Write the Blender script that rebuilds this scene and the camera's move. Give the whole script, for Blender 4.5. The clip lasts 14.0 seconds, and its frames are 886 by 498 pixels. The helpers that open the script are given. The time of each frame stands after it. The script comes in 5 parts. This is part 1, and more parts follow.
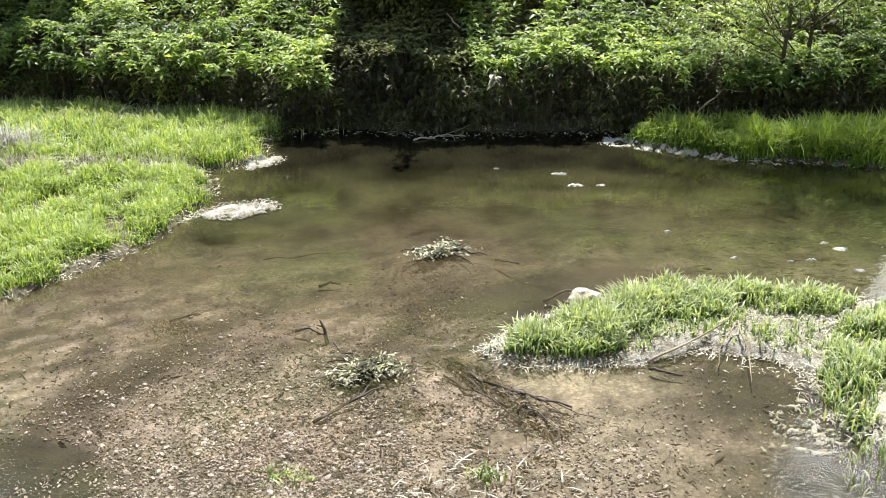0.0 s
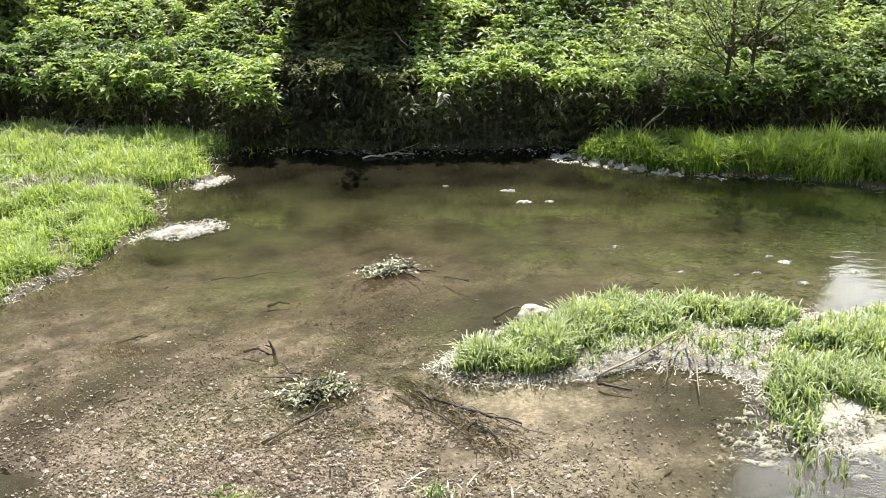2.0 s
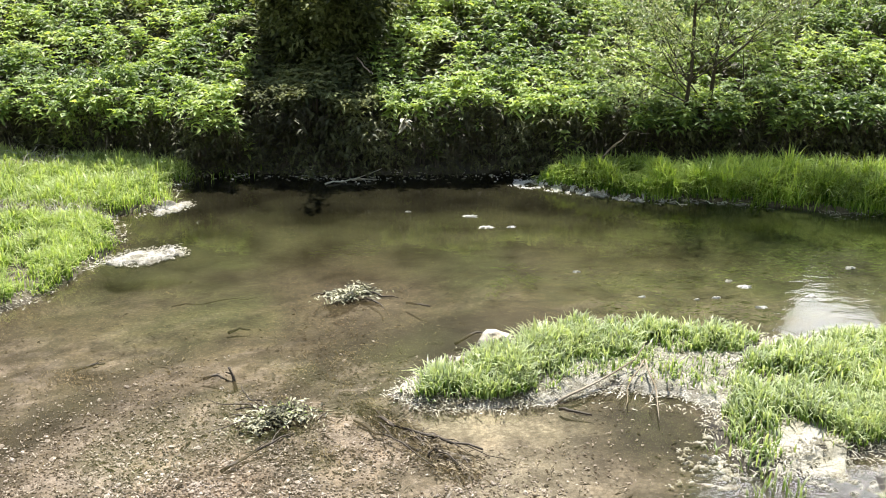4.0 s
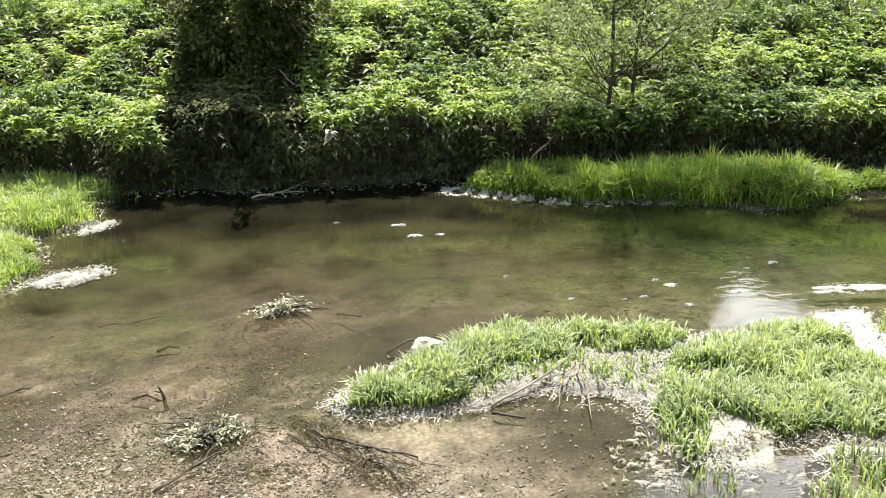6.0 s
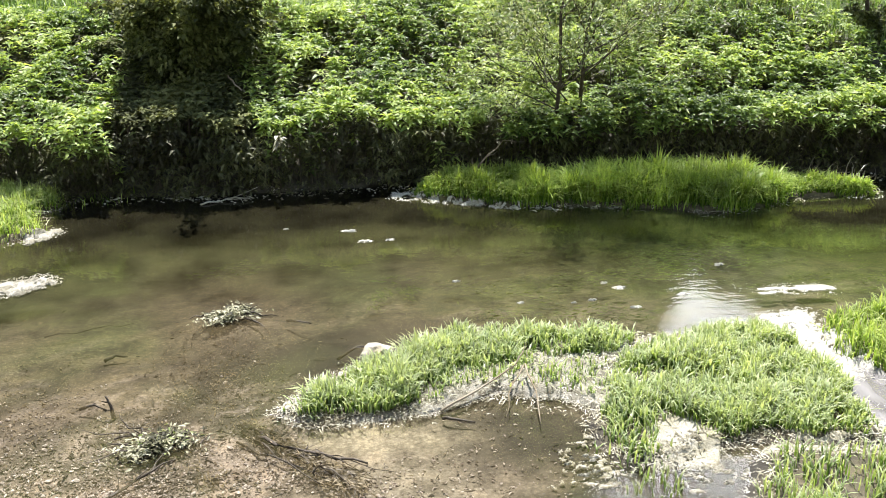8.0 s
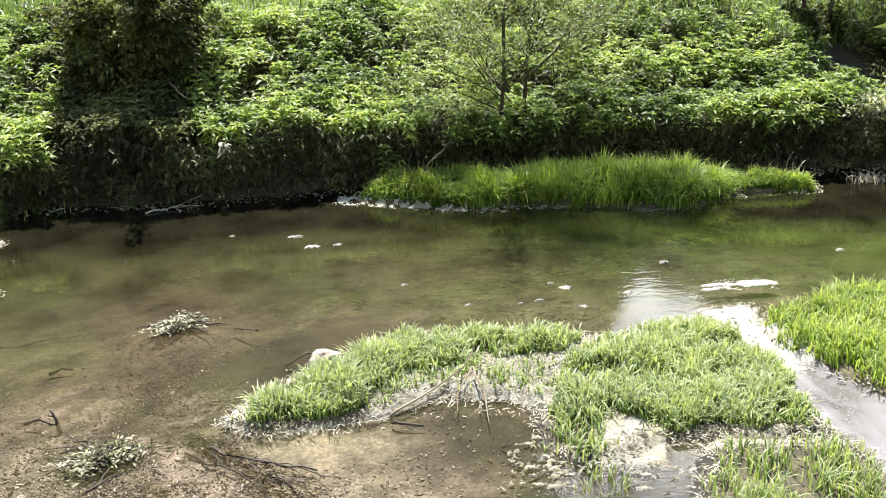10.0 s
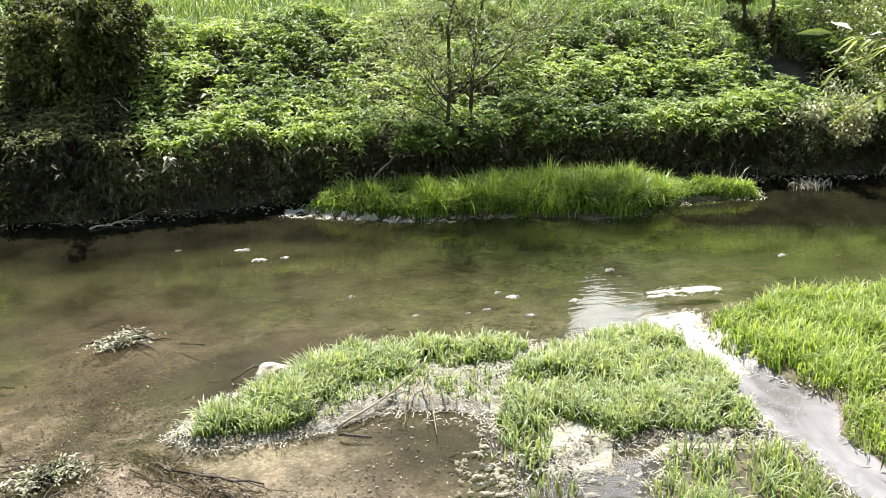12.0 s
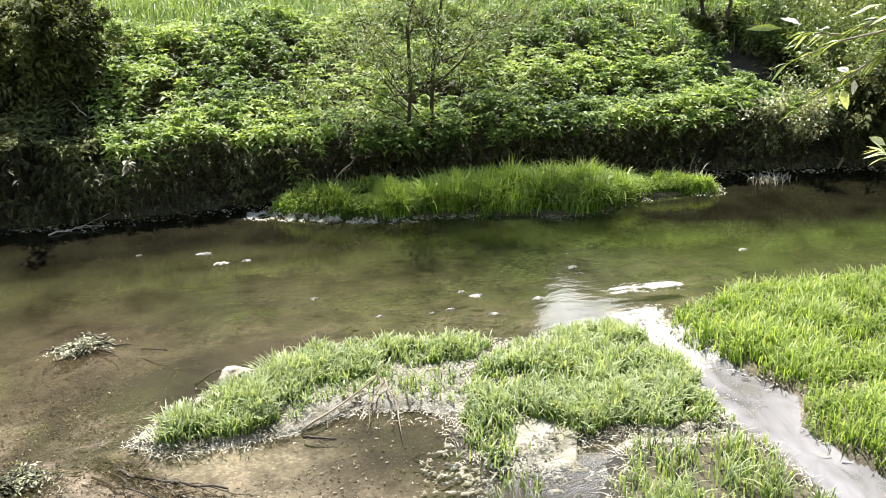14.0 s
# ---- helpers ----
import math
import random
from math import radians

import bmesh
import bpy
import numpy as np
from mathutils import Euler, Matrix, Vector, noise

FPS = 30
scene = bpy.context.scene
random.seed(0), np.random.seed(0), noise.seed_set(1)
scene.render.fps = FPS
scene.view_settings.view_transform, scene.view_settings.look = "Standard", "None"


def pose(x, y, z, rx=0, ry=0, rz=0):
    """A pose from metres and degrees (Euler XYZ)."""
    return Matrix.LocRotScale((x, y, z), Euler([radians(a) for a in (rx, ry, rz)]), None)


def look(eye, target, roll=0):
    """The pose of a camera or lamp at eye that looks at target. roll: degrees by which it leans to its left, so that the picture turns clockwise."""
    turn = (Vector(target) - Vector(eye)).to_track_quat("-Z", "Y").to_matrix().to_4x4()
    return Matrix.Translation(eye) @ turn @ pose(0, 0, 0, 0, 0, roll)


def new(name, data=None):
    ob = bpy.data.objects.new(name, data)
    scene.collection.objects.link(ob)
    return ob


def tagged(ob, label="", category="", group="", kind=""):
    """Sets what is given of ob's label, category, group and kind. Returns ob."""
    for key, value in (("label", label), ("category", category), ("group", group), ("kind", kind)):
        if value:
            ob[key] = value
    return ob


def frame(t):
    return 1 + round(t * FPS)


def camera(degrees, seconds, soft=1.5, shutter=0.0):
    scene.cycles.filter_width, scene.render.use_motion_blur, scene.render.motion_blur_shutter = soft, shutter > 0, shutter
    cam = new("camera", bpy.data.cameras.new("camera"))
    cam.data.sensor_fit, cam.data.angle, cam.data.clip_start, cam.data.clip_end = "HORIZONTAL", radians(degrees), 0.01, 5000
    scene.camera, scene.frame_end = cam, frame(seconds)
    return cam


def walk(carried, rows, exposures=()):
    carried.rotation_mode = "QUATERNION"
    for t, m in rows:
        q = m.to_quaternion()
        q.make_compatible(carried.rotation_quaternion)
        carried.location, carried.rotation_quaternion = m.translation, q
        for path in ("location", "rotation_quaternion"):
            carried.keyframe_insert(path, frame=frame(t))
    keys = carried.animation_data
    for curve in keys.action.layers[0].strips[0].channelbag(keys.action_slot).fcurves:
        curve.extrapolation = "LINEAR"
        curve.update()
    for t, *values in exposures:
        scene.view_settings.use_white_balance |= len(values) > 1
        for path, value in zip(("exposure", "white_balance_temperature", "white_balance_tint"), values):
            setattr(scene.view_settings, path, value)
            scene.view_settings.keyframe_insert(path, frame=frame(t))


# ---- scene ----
# ---- camera and its walk ----
cam = camera(42.81, 14.0, soft=0.95)
PATH = [
    (0.0, look((0.000, 0.000, 4.500), (0.000, 9.125, 0.410), -0.204)),
    (0.5, look((0.021, 0.009, 4.494), (0.103, 9.145, 0.428), -0.145)),
    (1.0, look((0.042, 0.004, 4.497), (0.242, 9.155, 0.469), 0.103)),
    (1.5, look((0.052, 0.003, 4.498), (0.369, 9.160, 0.493), -0.082)),
    (2.0, look((0.046, 0.001, 4.503), (0.453, 9.179, 0.553), 0.103)),
    (2.5, look((0.063, -0.005, 4.497), (0.579, 9.195, 0.609), 0.046)),
    (3.0, look((0.068, -0.005, 4.500), (0.635, 9.213, 0.665), 0.320)),
    (5.5, look((0.131, -0.017, 4.507), (1.256, 9.222, 0.849), 0.278)),
    (6.0, look((0.133, -0.026, 4.509), (1.429, 9.187, 0.844), -0.082)),
    (6.5, look((0.157, -0.032, 4.520), (1.516, 9.166, 0.839), -0.071)),
    (7.0, look((0.164, -0.047, 4.529), (1.643, 9.143, 0.874), 0.171)),
    (7.5, look((0.181, -0.054, 4.527), (1.723, 9.134, 0.893), 0.351)),
    (8.0, look((0.181, -0.053, 4.526), (1.874, 9.111, 0.897), 0.234)),
    (10.5, look((0.258, -0.092, 4.576), (2.463, 8.966, 0.959), -0.036)),
    (11.0, look((0.278, -0.103, 4.574), (2.601, 8.936, 0.983), 0.120)),
    (11.5, look((0.294, -0.113, 4.581), (2.703, 8.911, 1.008), 0.223)),
    (12.0, look((0.298, -0.117, 4.560), (2.808, 8.898, 1.034), -0.056)),
    (12.5, look((0.310, -0.120, 4.561), (2.870, 8.875, 1.019), -0.219)),
    (13.0, look((0.323, -0.120, 4.554), (2.954, 8.858, 1.021), -0.134)),
    (13.5, look((0.337, -0.136, 4.562), (3.075, 8.811, 1.033), -0.339)),
    (14.0, look((0.333, -0.125, 4.559), (3.130, 8.804, 1.031), -0.389)),
]
walk(cam, PATH, exposures=((0.0, 1.1), (3.0, 1.13), (5.5, 1.22), (8.0, 1.22), (10.5, 1.15), (14.0, 1.12)))

# ---- sky and sun ----
SUN_EL, SUN_AZ = radians(61), radians(6)
world = bpy.data.worlds.new("world")
scene.world = world
world.use_nodes = True
sky = world.node_tree.nodes.new("ShaderNodeTexSky")
sky.sky_type, sky.sun_disc = "NISHITA", False
sky.sun_elevation, sky.sun_rotation = SUN_EL, SUN_AZ
sky.dust_density = 0.7
WN, WL = world.node_tree.nodes, world.node_tree.links
sky_way = WN.new("ShaderNodeTexCoord")
sky_split = WN.new("ShaderNodeSeparateXYZ")
WL.new(sky_way.outputs["Generated"], sky_split.inputs[0])
puffs = WN.new("ShaderNodeTexNoise")
puffs.inputs["Scale"].default_value, puffs.inputs["Detail"].default_value = 2.6, 6.0
WL.new(sky_way.outputs["Generated"], puffs.inputs["Vector"])
bank_up = WN.new("ShaderNodeMapRange")
for k, v in enumerate((0.6, 0.49, 0.0, 0.6)):
    bank_up.inputs[1 + k].default_value = v
WL.new(sky_split.outputs[2], bank_up.inputs[0])
cover = WN.new("ShaderNodeMath")
cover.operation = "ADD"
WL.new(puffs.outputs[0], cover.inputs[0])
WL.new(bank_up.outputs[0], cover.inputs[1])
cloudy = WN.new("ShaderNodeMapRange")
cloudy.inputs[1].default_value, cloudy.inputs[2].default_value = 0.66, 0.78
WL.new(cover.outputs[0], cloudy.inputs[0])
overlay = WN.new("ShaderNodeMix")
overlay.data_type = "RGBA"
to_sun = WN.new("ShaderNodeVectorMath")
to_sun.operation = "DOT_PRODUCT"
to_sun.inputs[1].default_value = (math.sin(SUN_AZ) * math.cos(SUN_EL), math.cos(SUN_AZ) * math.cos(SUN_EL), math.sin(SUN_EL))
WL.new(sky_way.outputs["Generated"], to_sun.inputs[0])
sunlit = WN.new("ShaderNodeMapRange")
sunlit.interpolation_type = "SMOOTHSTEP"
sunlit.inputs[1].default_value, sunlit.inputs[2].default_value = 0.5, 0.95
WL.new(to_sun.outputs["Value"], sunlit.inputs[0])
cloud_light = WN.new("ShaderNodeMix")
cloud_light.data_type = "RGBA"
cloud_light.inputs[6].default_value = (9.0, 9.3, 10.3, 1)
cloud_light.inputs[7].default_value = (54.0, 54.5, 57.0, 1)
WL.new(sunlit.outputs[0], cloud_light.inputs[0])
WL.new(cloud_light.outputs[2], overlay.inputs[7])
WL.new(cloudy.outputs[0], overlay.inputs[0])
WL.new(sky.outputs[0], overlay.inputs[6])
WL.new(overlay.outputs[2], WN["Background"].inputs[0])
world.node_tree.nodes["Background"].inputs[1].default_value = 0.095
sun = new("sun", bpy.data.lights.new("sun", "SUN"))
sun.data.energy, sun.data.angle, sun.data.color = 5.0, radians(0.5), (1.0, 0.96, 0.9)
sun.matrix_basis = look((30 * math.sin(SUN_AZ) * math.cos(SUN_EL), 30 * math.cos(SUN_AZ) * math.cos(SUN_EL), 30 * math.sin(SUN_EL)), (0, 0, 0))


# ---- materials ----
def nodes_of(name):
    m = bpy.data.materials.new(name)
    m.use_nodes = True
    nt = m.node_tree
    nt.nodes.clear()
    out = nt.nodes.new("ShaderNodeOutputMaterial")

    def add(kind, links=None, **values):
        n = nt.nodes.new("ShaderNode" + kind)
        for k, v in values.items():
            n.inputs[k.replace("_", " ")].default_value = v
        for k, v in (links or {}).items():
            nt.links.new(v, n.inputs[k])
        return n
    return m, nt, out, add


def ramp(nt, fac, stops):
    n = nt.nodes.new("ShaderNodeValToRGB")
    while len(n.color_ramp.elements) < len(stops):
        n.color_ramp.elements.new(0.5)
    for e, (p, c) in zip(n.color_ramp.elements, stops):
        e.position, e.color = p, (*c, 1)
    nt.links.new(fac, n.inputs[0])
    return n.outputs[0]


def mix(nt, a, b, fac, how="MIX"):
    n = nt.nodes.new("ShaderNodeMix")
    n.data_type, n.blend_type = "RGBA", how
    for socket, v in ((n.inputs[0], fac), (n.inputs[6], a), (n.inputs[7], b)):
        if isinstance(v, (int, float)):
            socket.default_value = v
        elif isinstance(v, tuple):
            socket.default_value = (*v, 1)
        else:
            nt.links.new(v, socket)
    return n.outputs[2]


def leaf_material(name, stops, back, rough=0.4, through_light=0.45, patch=1.2, gloss=0.5, blotch=0.5, tips=None):
    """Thin living leaf: glossy skin, light coming through, each leaf a shade of its own, stands differing over metres."""
    m, nt, out, add = nodes_of(name)
    geo = add("NewGeometry")
    pos = geo.outputs["Position"]
    big = add("TexNoise", {"Vector": pos}, Scale=patch, Detail=2.0)
    stand = add("MapRange", {"Value": big.outputs[0]})
    stand.inputs[1].default_value, stand.inputs[2].default_value = 0.36, 0.64
    stand.inputs[3].default_value, stand.inputs[4].default_value = 0.25 - blotch / 2, 0.25 + blotch / 2
    half = add("Math", {0: geo.outputs["Random Per Island"], 2: stand.outputs[0]})
    half.operation, half.inputs[1].default_value = "MULTIPLY_ADD", 0.55
    col = ramp(nt, half.outputs[0], stops)
    # Paler blade tips, with sun and sky glints put into their colour.
    if tips:
        end = nt.nodes.new("ShaderNodeAttribute")
        end.attribute_name = "tip"
        col = mix(nt, col, tips, ramp(nt, end.outputs["Fac"], [(0.35, (0, 0, 0)), (1.0, (0.6, 0.6, 0.6))]))
    fine = add("TexNoise", {"Vector": pos}, Scale=90.0, Detail=2.0)
    col = mix(nt, col, mix(nt, col, (0.55, 0.5, 0.4), 1.0, "MULTIPLY"), ramp(nt, fine.outputs[0], [(0.45, (0, 0, 0)), (0.75, (0.7, 0.7, 0.7))]))
    p = add("BsdfPrincipled", {"Base Color": col}, Roughness=rough)
    p.inputs["Specular IOR Level"].default_value = gloss
    tr = add("BsdfTranslucent", {"Color": mix(nt, col, back, 1.0, "MULTIPLY")})
    sh = add("MixShader", {1: p.outputs[0], 2: tr.outputs[0]}, Fac=through_light)
    nt.links.new(sh.outputs[0], out.inputs[0])
    return m


def rough_material(name, stops, scale=30.0, rough=0.8, bump=0.4, big=2.0, dirt=(0.6, 0.55, 0.45), own=0.5):
    """Matt natural surface with grain and larger stains."""
    m, nt, out, add = nodes_of(name)
    geo = add("NewGeometry")
    pos = geo.outputs["Position"]
    a = add("TexNoise", {"Vector": pos}, Scale=scale, Detail=6.0, Roughness=0.65)
    b = add("TexNoise", {"Vector": pos}, Scale=big, Detail=3.0)
    h = add("Mix", {2: a.outputs[0], 3: geo.outputs["Random Per Island"]})
    h.inputs[0].default_value = own
    col = ramp(nt, h.outputs[0], stops)
    col = mix(nt, col, mix(nt, col, dirt, 1.0, "MULTIPLY"), ramp(nt, b.outputs[0], [(0.42, (0, 0, 0)), (0.62, (1, 1, 1))]))
    bp = add("Bump", {"Height": a.outputs[0]}, Strength=bump, Distance=0.01)
    p = add("BsdfPrincipled", {"Base Color": col, "Normal": bp.outputs[0]}, Roughness=rough)
    nt.links.new(p.outputs[0], out.inputs[0])
    return m


def ground_material():
    m, nt, out, add = nodes_of("ground_soil")
    pos = add("NewGeometry").outputs["Position"]
    tint = nt.nodes.new("ShaderNodeVertexColor")
    tint.layer_name = "soil"
    a = add("TexNoise", {"Vector": pos}, Scale=38.0, Detail=8.0, Roughness=0.7)
    b = add("TexNoise", {"Vector": pos}, Scale=4.5, Detail=5.0, Roughness=0.6)
    c = add("TexVoronoi", {"Vector": pos}, Scale=26.0)
    col = mix(nt, tint.outputs[0], ramp(nt, a.outputs[0], [(0.3, (0.6, 0.58, 0.56)), (0.5, (1.0, 1.0, 1.0)), (0.72, (1.4, 1.38, 1.35))]), 1.0, "MULTIPLY")
    col = mix(nt, col, ramp(nt, b.outputs[0], [(0.32, (0.4, 0.38, 0.36)), (0.5, (0.95, 0.95, 0.95)), (0.66, (1.35, 1.32, 1.28))]), 1.0, "MULTIPLY")
    col = mix(nt, col, mix(nt, col, (0.62, 0.6, 0.58), 1.0, "MULTIPLY"), ramp(nt, c.outputs["Distance"], [(0.3, (0, 0, 0)), (0.7, (0.8, 0.8, 0.8))]))
    bp = add("Bump", {"Height": a.outputs[0]}, Strength=0.6, Distance=0.02)
    p = add("BsdfPrincipled", {"Base Color": col, "Normal": bp.outputs[0]}, Roughness=0.75)
    nt.links.new(p.outputs[0], out.inputs[0])
    return m


def water_material():
    m, nt, out, add = nodes_of("stream_water")
    pos = add("NewGeometry").outputs["Position"]
    stretch = add("Mapping", {"Vector": pos})
    stretch.inputs["Scale"].default_value = (1.0, 2.2, 1.0)
    stretch.inputs["Rotation"].default_value = (0, 0, radians(12))
    a = add("TexNoise", {"Vector": stretch.outputs[0]}, Scale=5.0, Detail=3.0, Distortion=0.6)
    b = add("TexNoise", {"Vector": stretch.outputs[0]}, Scale=14.0, Detail=1.5, Distortion=0.4)
    where = add("TexNoise", {"Vector": pos}, Scale=0.55, Detail=1.0)
    lively = add("MapRange", {"Value": where.outputs[0]})
    lively.inputs[1].default_value, lively.inputs[2].default_value = 0.4, 0.65
    fine = add("Math", {0: b.outputs[0], 1: lively.outputs[0]})
    fine.operation = "MULTIPLY"
    sep = add("SeparateXYZ", {0: pos})
    reach = add("Math", {0: where.outputs[0], 2: sep.outputs[1]})
    reach.operation, reach.inputs[1].default_value = "MULTIPLY_ADD", 5.0
    riffle = add("MapRange", {"Value": reach.outputs[0]})
    for k, v in enumerate((12.2, 9.2, 0.0, 1.0)):
        riffle.inputs[1 + k].default_value = v
    chop = add("TexNoise", {"Vector": stretch.outputs[0]}, Scale=15.0, Detail=2.5, Distortion=0.6)
    wild = add("Math", {0: chop.outputs[0], 1: riffle.outputs[0]})
    wild.operation = "MULTIPLY"
    both = add("Math", {0: wild.outputs[0], 2: fine.outputs[0]})
    both.operation, both.inputs[1].default_value = "MULTIPLY_ADD", 9.0
    low = add("Math", {0: both.outputs[0], 2: a.outputs[0]})
    low.operation, low.inputs[1].default_value = "MULTIPLY_ADD", 0.12
    bp = add("Bump", {"Height": low.outputs[0]}, Strength=0.4, Distance=0.0026)
    clear = add("BsdfTransparent", Color=(0.91, 0.89, 0.83, 1))
    silt = add("TexNoise", {"Vector": pos}, Scale=0.55, Detail=3.0, Distortion=0.8)
    muddy = ramp(nt, silt.outputs[0], [(0.36, (0.115, 0.088, 0.052)), (0.5, (0.12, 0.102, 0.054)), (0.62, (0.095, 0.1, 0.038))])
    algae = add("MapRange", {"Value": sep.outputs[0]})
    for k, v in enumerate((1.8, 5.5, 0.0, 0.62)):
        algae.inputs[1 + k].default_value = v
    muddy = mix(nt, muddy, (0.08, 0.115, 0.024), algae.outputs[0])
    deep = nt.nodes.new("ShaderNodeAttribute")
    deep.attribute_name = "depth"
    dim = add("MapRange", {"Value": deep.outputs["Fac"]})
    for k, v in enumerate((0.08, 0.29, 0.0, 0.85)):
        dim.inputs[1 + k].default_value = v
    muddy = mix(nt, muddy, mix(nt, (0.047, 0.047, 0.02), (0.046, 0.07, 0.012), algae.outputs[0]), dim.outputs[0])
    # Far bank's shade and dark mirror image put into the deep murk colour.
    bank_shade = add("MapRange", {"Value": deep.outputs["Fac"]})
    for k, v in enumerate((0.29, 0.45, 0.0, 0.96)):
        bank_shade.inputs[1 + k].default_value = v
    muddy = mix(nt, muddy, (0.013, 0.012, 0.007), bank_shade.outputs[0])
    mottle = add("TexNoise", {"Vector": pos}, Scale=1.6, Detail=5.0, Roughness=0.6)
    muddy = mix(nt, muddy, ramp(nt, mottle.outputs[0], [(0.34, (0.5, 0.49, 0.47)), (0.5, (1, 1, 1)), (0.66, (1.4, 1.43, 1.32))]), 1.0, "MULTIPLY")
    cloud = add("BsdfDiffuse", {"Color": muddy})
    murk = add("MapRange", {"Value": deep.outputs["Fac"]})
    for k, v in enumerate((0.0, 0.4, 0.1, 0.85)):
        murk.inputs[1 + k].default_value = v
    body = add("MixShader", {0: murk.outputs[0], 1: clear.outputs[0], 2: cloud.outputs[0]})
    shine = add("BsdfGlossy", {"Normal": bp.outputs[0]}, Roughness=0.03)
    fr = add("Fresnel", {"Normal": bp.outputs[0]}, IOR=1.33)
    sh = add("MixShader", {0: fr.outputs[0], 1: body.outputs[0], 2: shine.outputs[0]})
    nt.links.new(sh.outputs[0], out.inputs[0])
    return m


GROUND = ground_material()
WATER = water_material()
BALSAM = leaf_material("balsam_leaf", [(0.15, (0.055, 0.095, 0.03)), (0.5, (0.195, 0.29, 0.082)), (0.85, (0.45, 0.54, 0.2))], (1.58, 1.55, 0.7), 0.45, 0.44, 0.9, 0.39, 0.42)
# Bank leaf with the shade under the overhang put into its colour.
HEDGE = leaf_material("bank_leaf_shaded", [(0.2, (0.062, 0.058, 0.033)), (0.55, (0.102, 0.112, 0.054)), (0.85, (0.19, 0.2, 0.1))], (1.4, 1.4, 0.7), 0.55, 0.35, 1.2, 0.3)
GRASS = leaf_material("water_grass", [(0.2, (0.07, 0.14, 0.018)), (0.5, (0.2, 0.34, 0.045)), (0.8, (0.44, 0.56, 0.16))], (1.5, 1.45, 0.65), 0.42, 0.45, 1.6, 0.4, 0.16, (0.68, 0.72, 0.4))
GRASS_DEEP = leaf_material("tall_islet_grass", [(0.2, (0.05, 0.115, 0.012)), (0.5, (0.15, 0.28, 0.03)), (0.8, (0.36, 0.5, 0.1))], (1.5, 1.45, 0.65), 0.42, 0.45, 1.2, 0.4, 0.5, (0.5, 0.58, 0.2))
GRASS_PALE = leaf_material("pale_water_grass", [(0.2, (0.045, 0.095, 0.016)), (0.5, (0.17, 0.29, 0.056)), (0.8, (0.49, 0.585, 0.26))], (1.38, 1.34, 0.68), 0.4, 0.42, 1.6, 0.4, 0.14, (0.8, 0.83, 0.64))
MEADOW = leaf_material("meadow_grass_blade", [(0.25, (0.09, 0.17, 0.04)), (0.5, (0.17, 0.28, 0.075)), (0.75, (0.33, 0.42, 0.19))], (1.4, 1.35, 0.6), 0.4, 0.45, 0.7)
STRAW = leaf_material("dead_straw", [(0.25, (0.11, 0.09, 0.05)), (0.5, (0.27, 0.245, 0.17)), (0.75, (0.55, 0.52, 0.42))], (1.0, 0.95, 0.8), 0.5, 0.25)
WILLOW = leaf_material("willow_leaf", [(0.2, (0.11, 0.16, 0.045)), (0.5, (0.22, 0.29, 0.09)), (0.8, (0.42, 0.46, 0.24))], (1.4, 1.4, 0.7), 0.35, 0.4, 1.2, 0.6)
# Dark alder leaf; also puts shade into the colour of other plants.
DARKLEAF = leaf_material("alder_and_shade_leaf", [(0.2, (0.055, 0.062, 0.028)), (0.55, (0.13, 0.15, 0.06)), (0.85, (0.25, 0.27, 0.11))], (1.3, 1.2, 0.7), 0.7, 0.25, 1.2, 0.12)
OLIVE = leaf_material("olive_tree_leaf", [(0.2, (0.05, 0.06, 0.025)), (0.55, (0.115, 0.135, 0.05)), (0.85, (0.23, 0.26, 0.1))], (1.4, 1.35, 0.7), 0.6, 0.35, 1.2, 0.2)
# Bramble green whitened to carry the gloss of its leaves.
SILVER = leaf_material("bramble_leaf", [(0.2, (0.16, 0.19, 0.08)), (0.5, (0.36, 0.38, 0.22)), (0.8, (0.65, 0.65, 0.48))], (1.3, 1.3, 0.7), 0.35, 0.4, 2.0, 0.7)
PALE_LEAF = leaf_material("sodden_pale_leaf", [(0.25, (0.13, 0.10, 0.085)), (0.5, (0.27, 0.225, 0.2)), (0.75, (0.56, 0.5, 0.48))], (1.0, 0.95, 0.9), 0.35, 0.15, 3.0, 0.6)
WILTED = leaf_material("wilted_leaf", [(0.3, (0.04, 0.04, 0.02)), (0.5, (0.17, 0.17, 0.09)), (0.75, (0.5, 0.49, 0.36))], (1.0, 1.0, 0.7), 0.55, 0.2, 3.0, 0.25)
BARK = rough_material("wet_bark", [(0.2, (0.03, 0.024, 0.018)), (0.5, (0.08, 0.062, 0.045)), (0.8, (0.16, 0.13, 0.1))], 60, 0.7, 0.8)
DRIFT = rough_material("dry_driftwood", [(0.2, (0.16, 0.13, 0.09)), (0.5, (0.32, 0.27, 0.2)), (0.8, (0.5, 0.44, 0.34))], 60, 0.75, 0.6)
SUNKEN = rough_material("sunken_wood", [(0.2, (0.02, 0.016, 0.01)), (0.5, (0.05, 0.037, 0.022)), (0.8, (0.10, 0.075, 0.045))], 50, 0.6, 0.8)
# Silvery dry tuft colour, also used as painted glare on willow leaves.
SILVER_TUFT = leaf_material("silvery_dry_and_glare_leaf", [(0.25, (0.3, 0.29, 0.26)), (0.5, (0.55, 0.54, 0.5)), (0.75, (0.82, 0.81, 0.78))], (1.0, 1.0, 0.9), 0.4, 0.25)
FOAM = rough_material("stream_foam", [(0.3, (0.19, 0.175, 0.13)), (0.5, (0.36, 0.34, 0.275)), (0.7, (0.6, 0.58, 0.51))], 70, 0.7, 0.4, 5.0, (0.8, 0.78, 0.68), own=0.12)
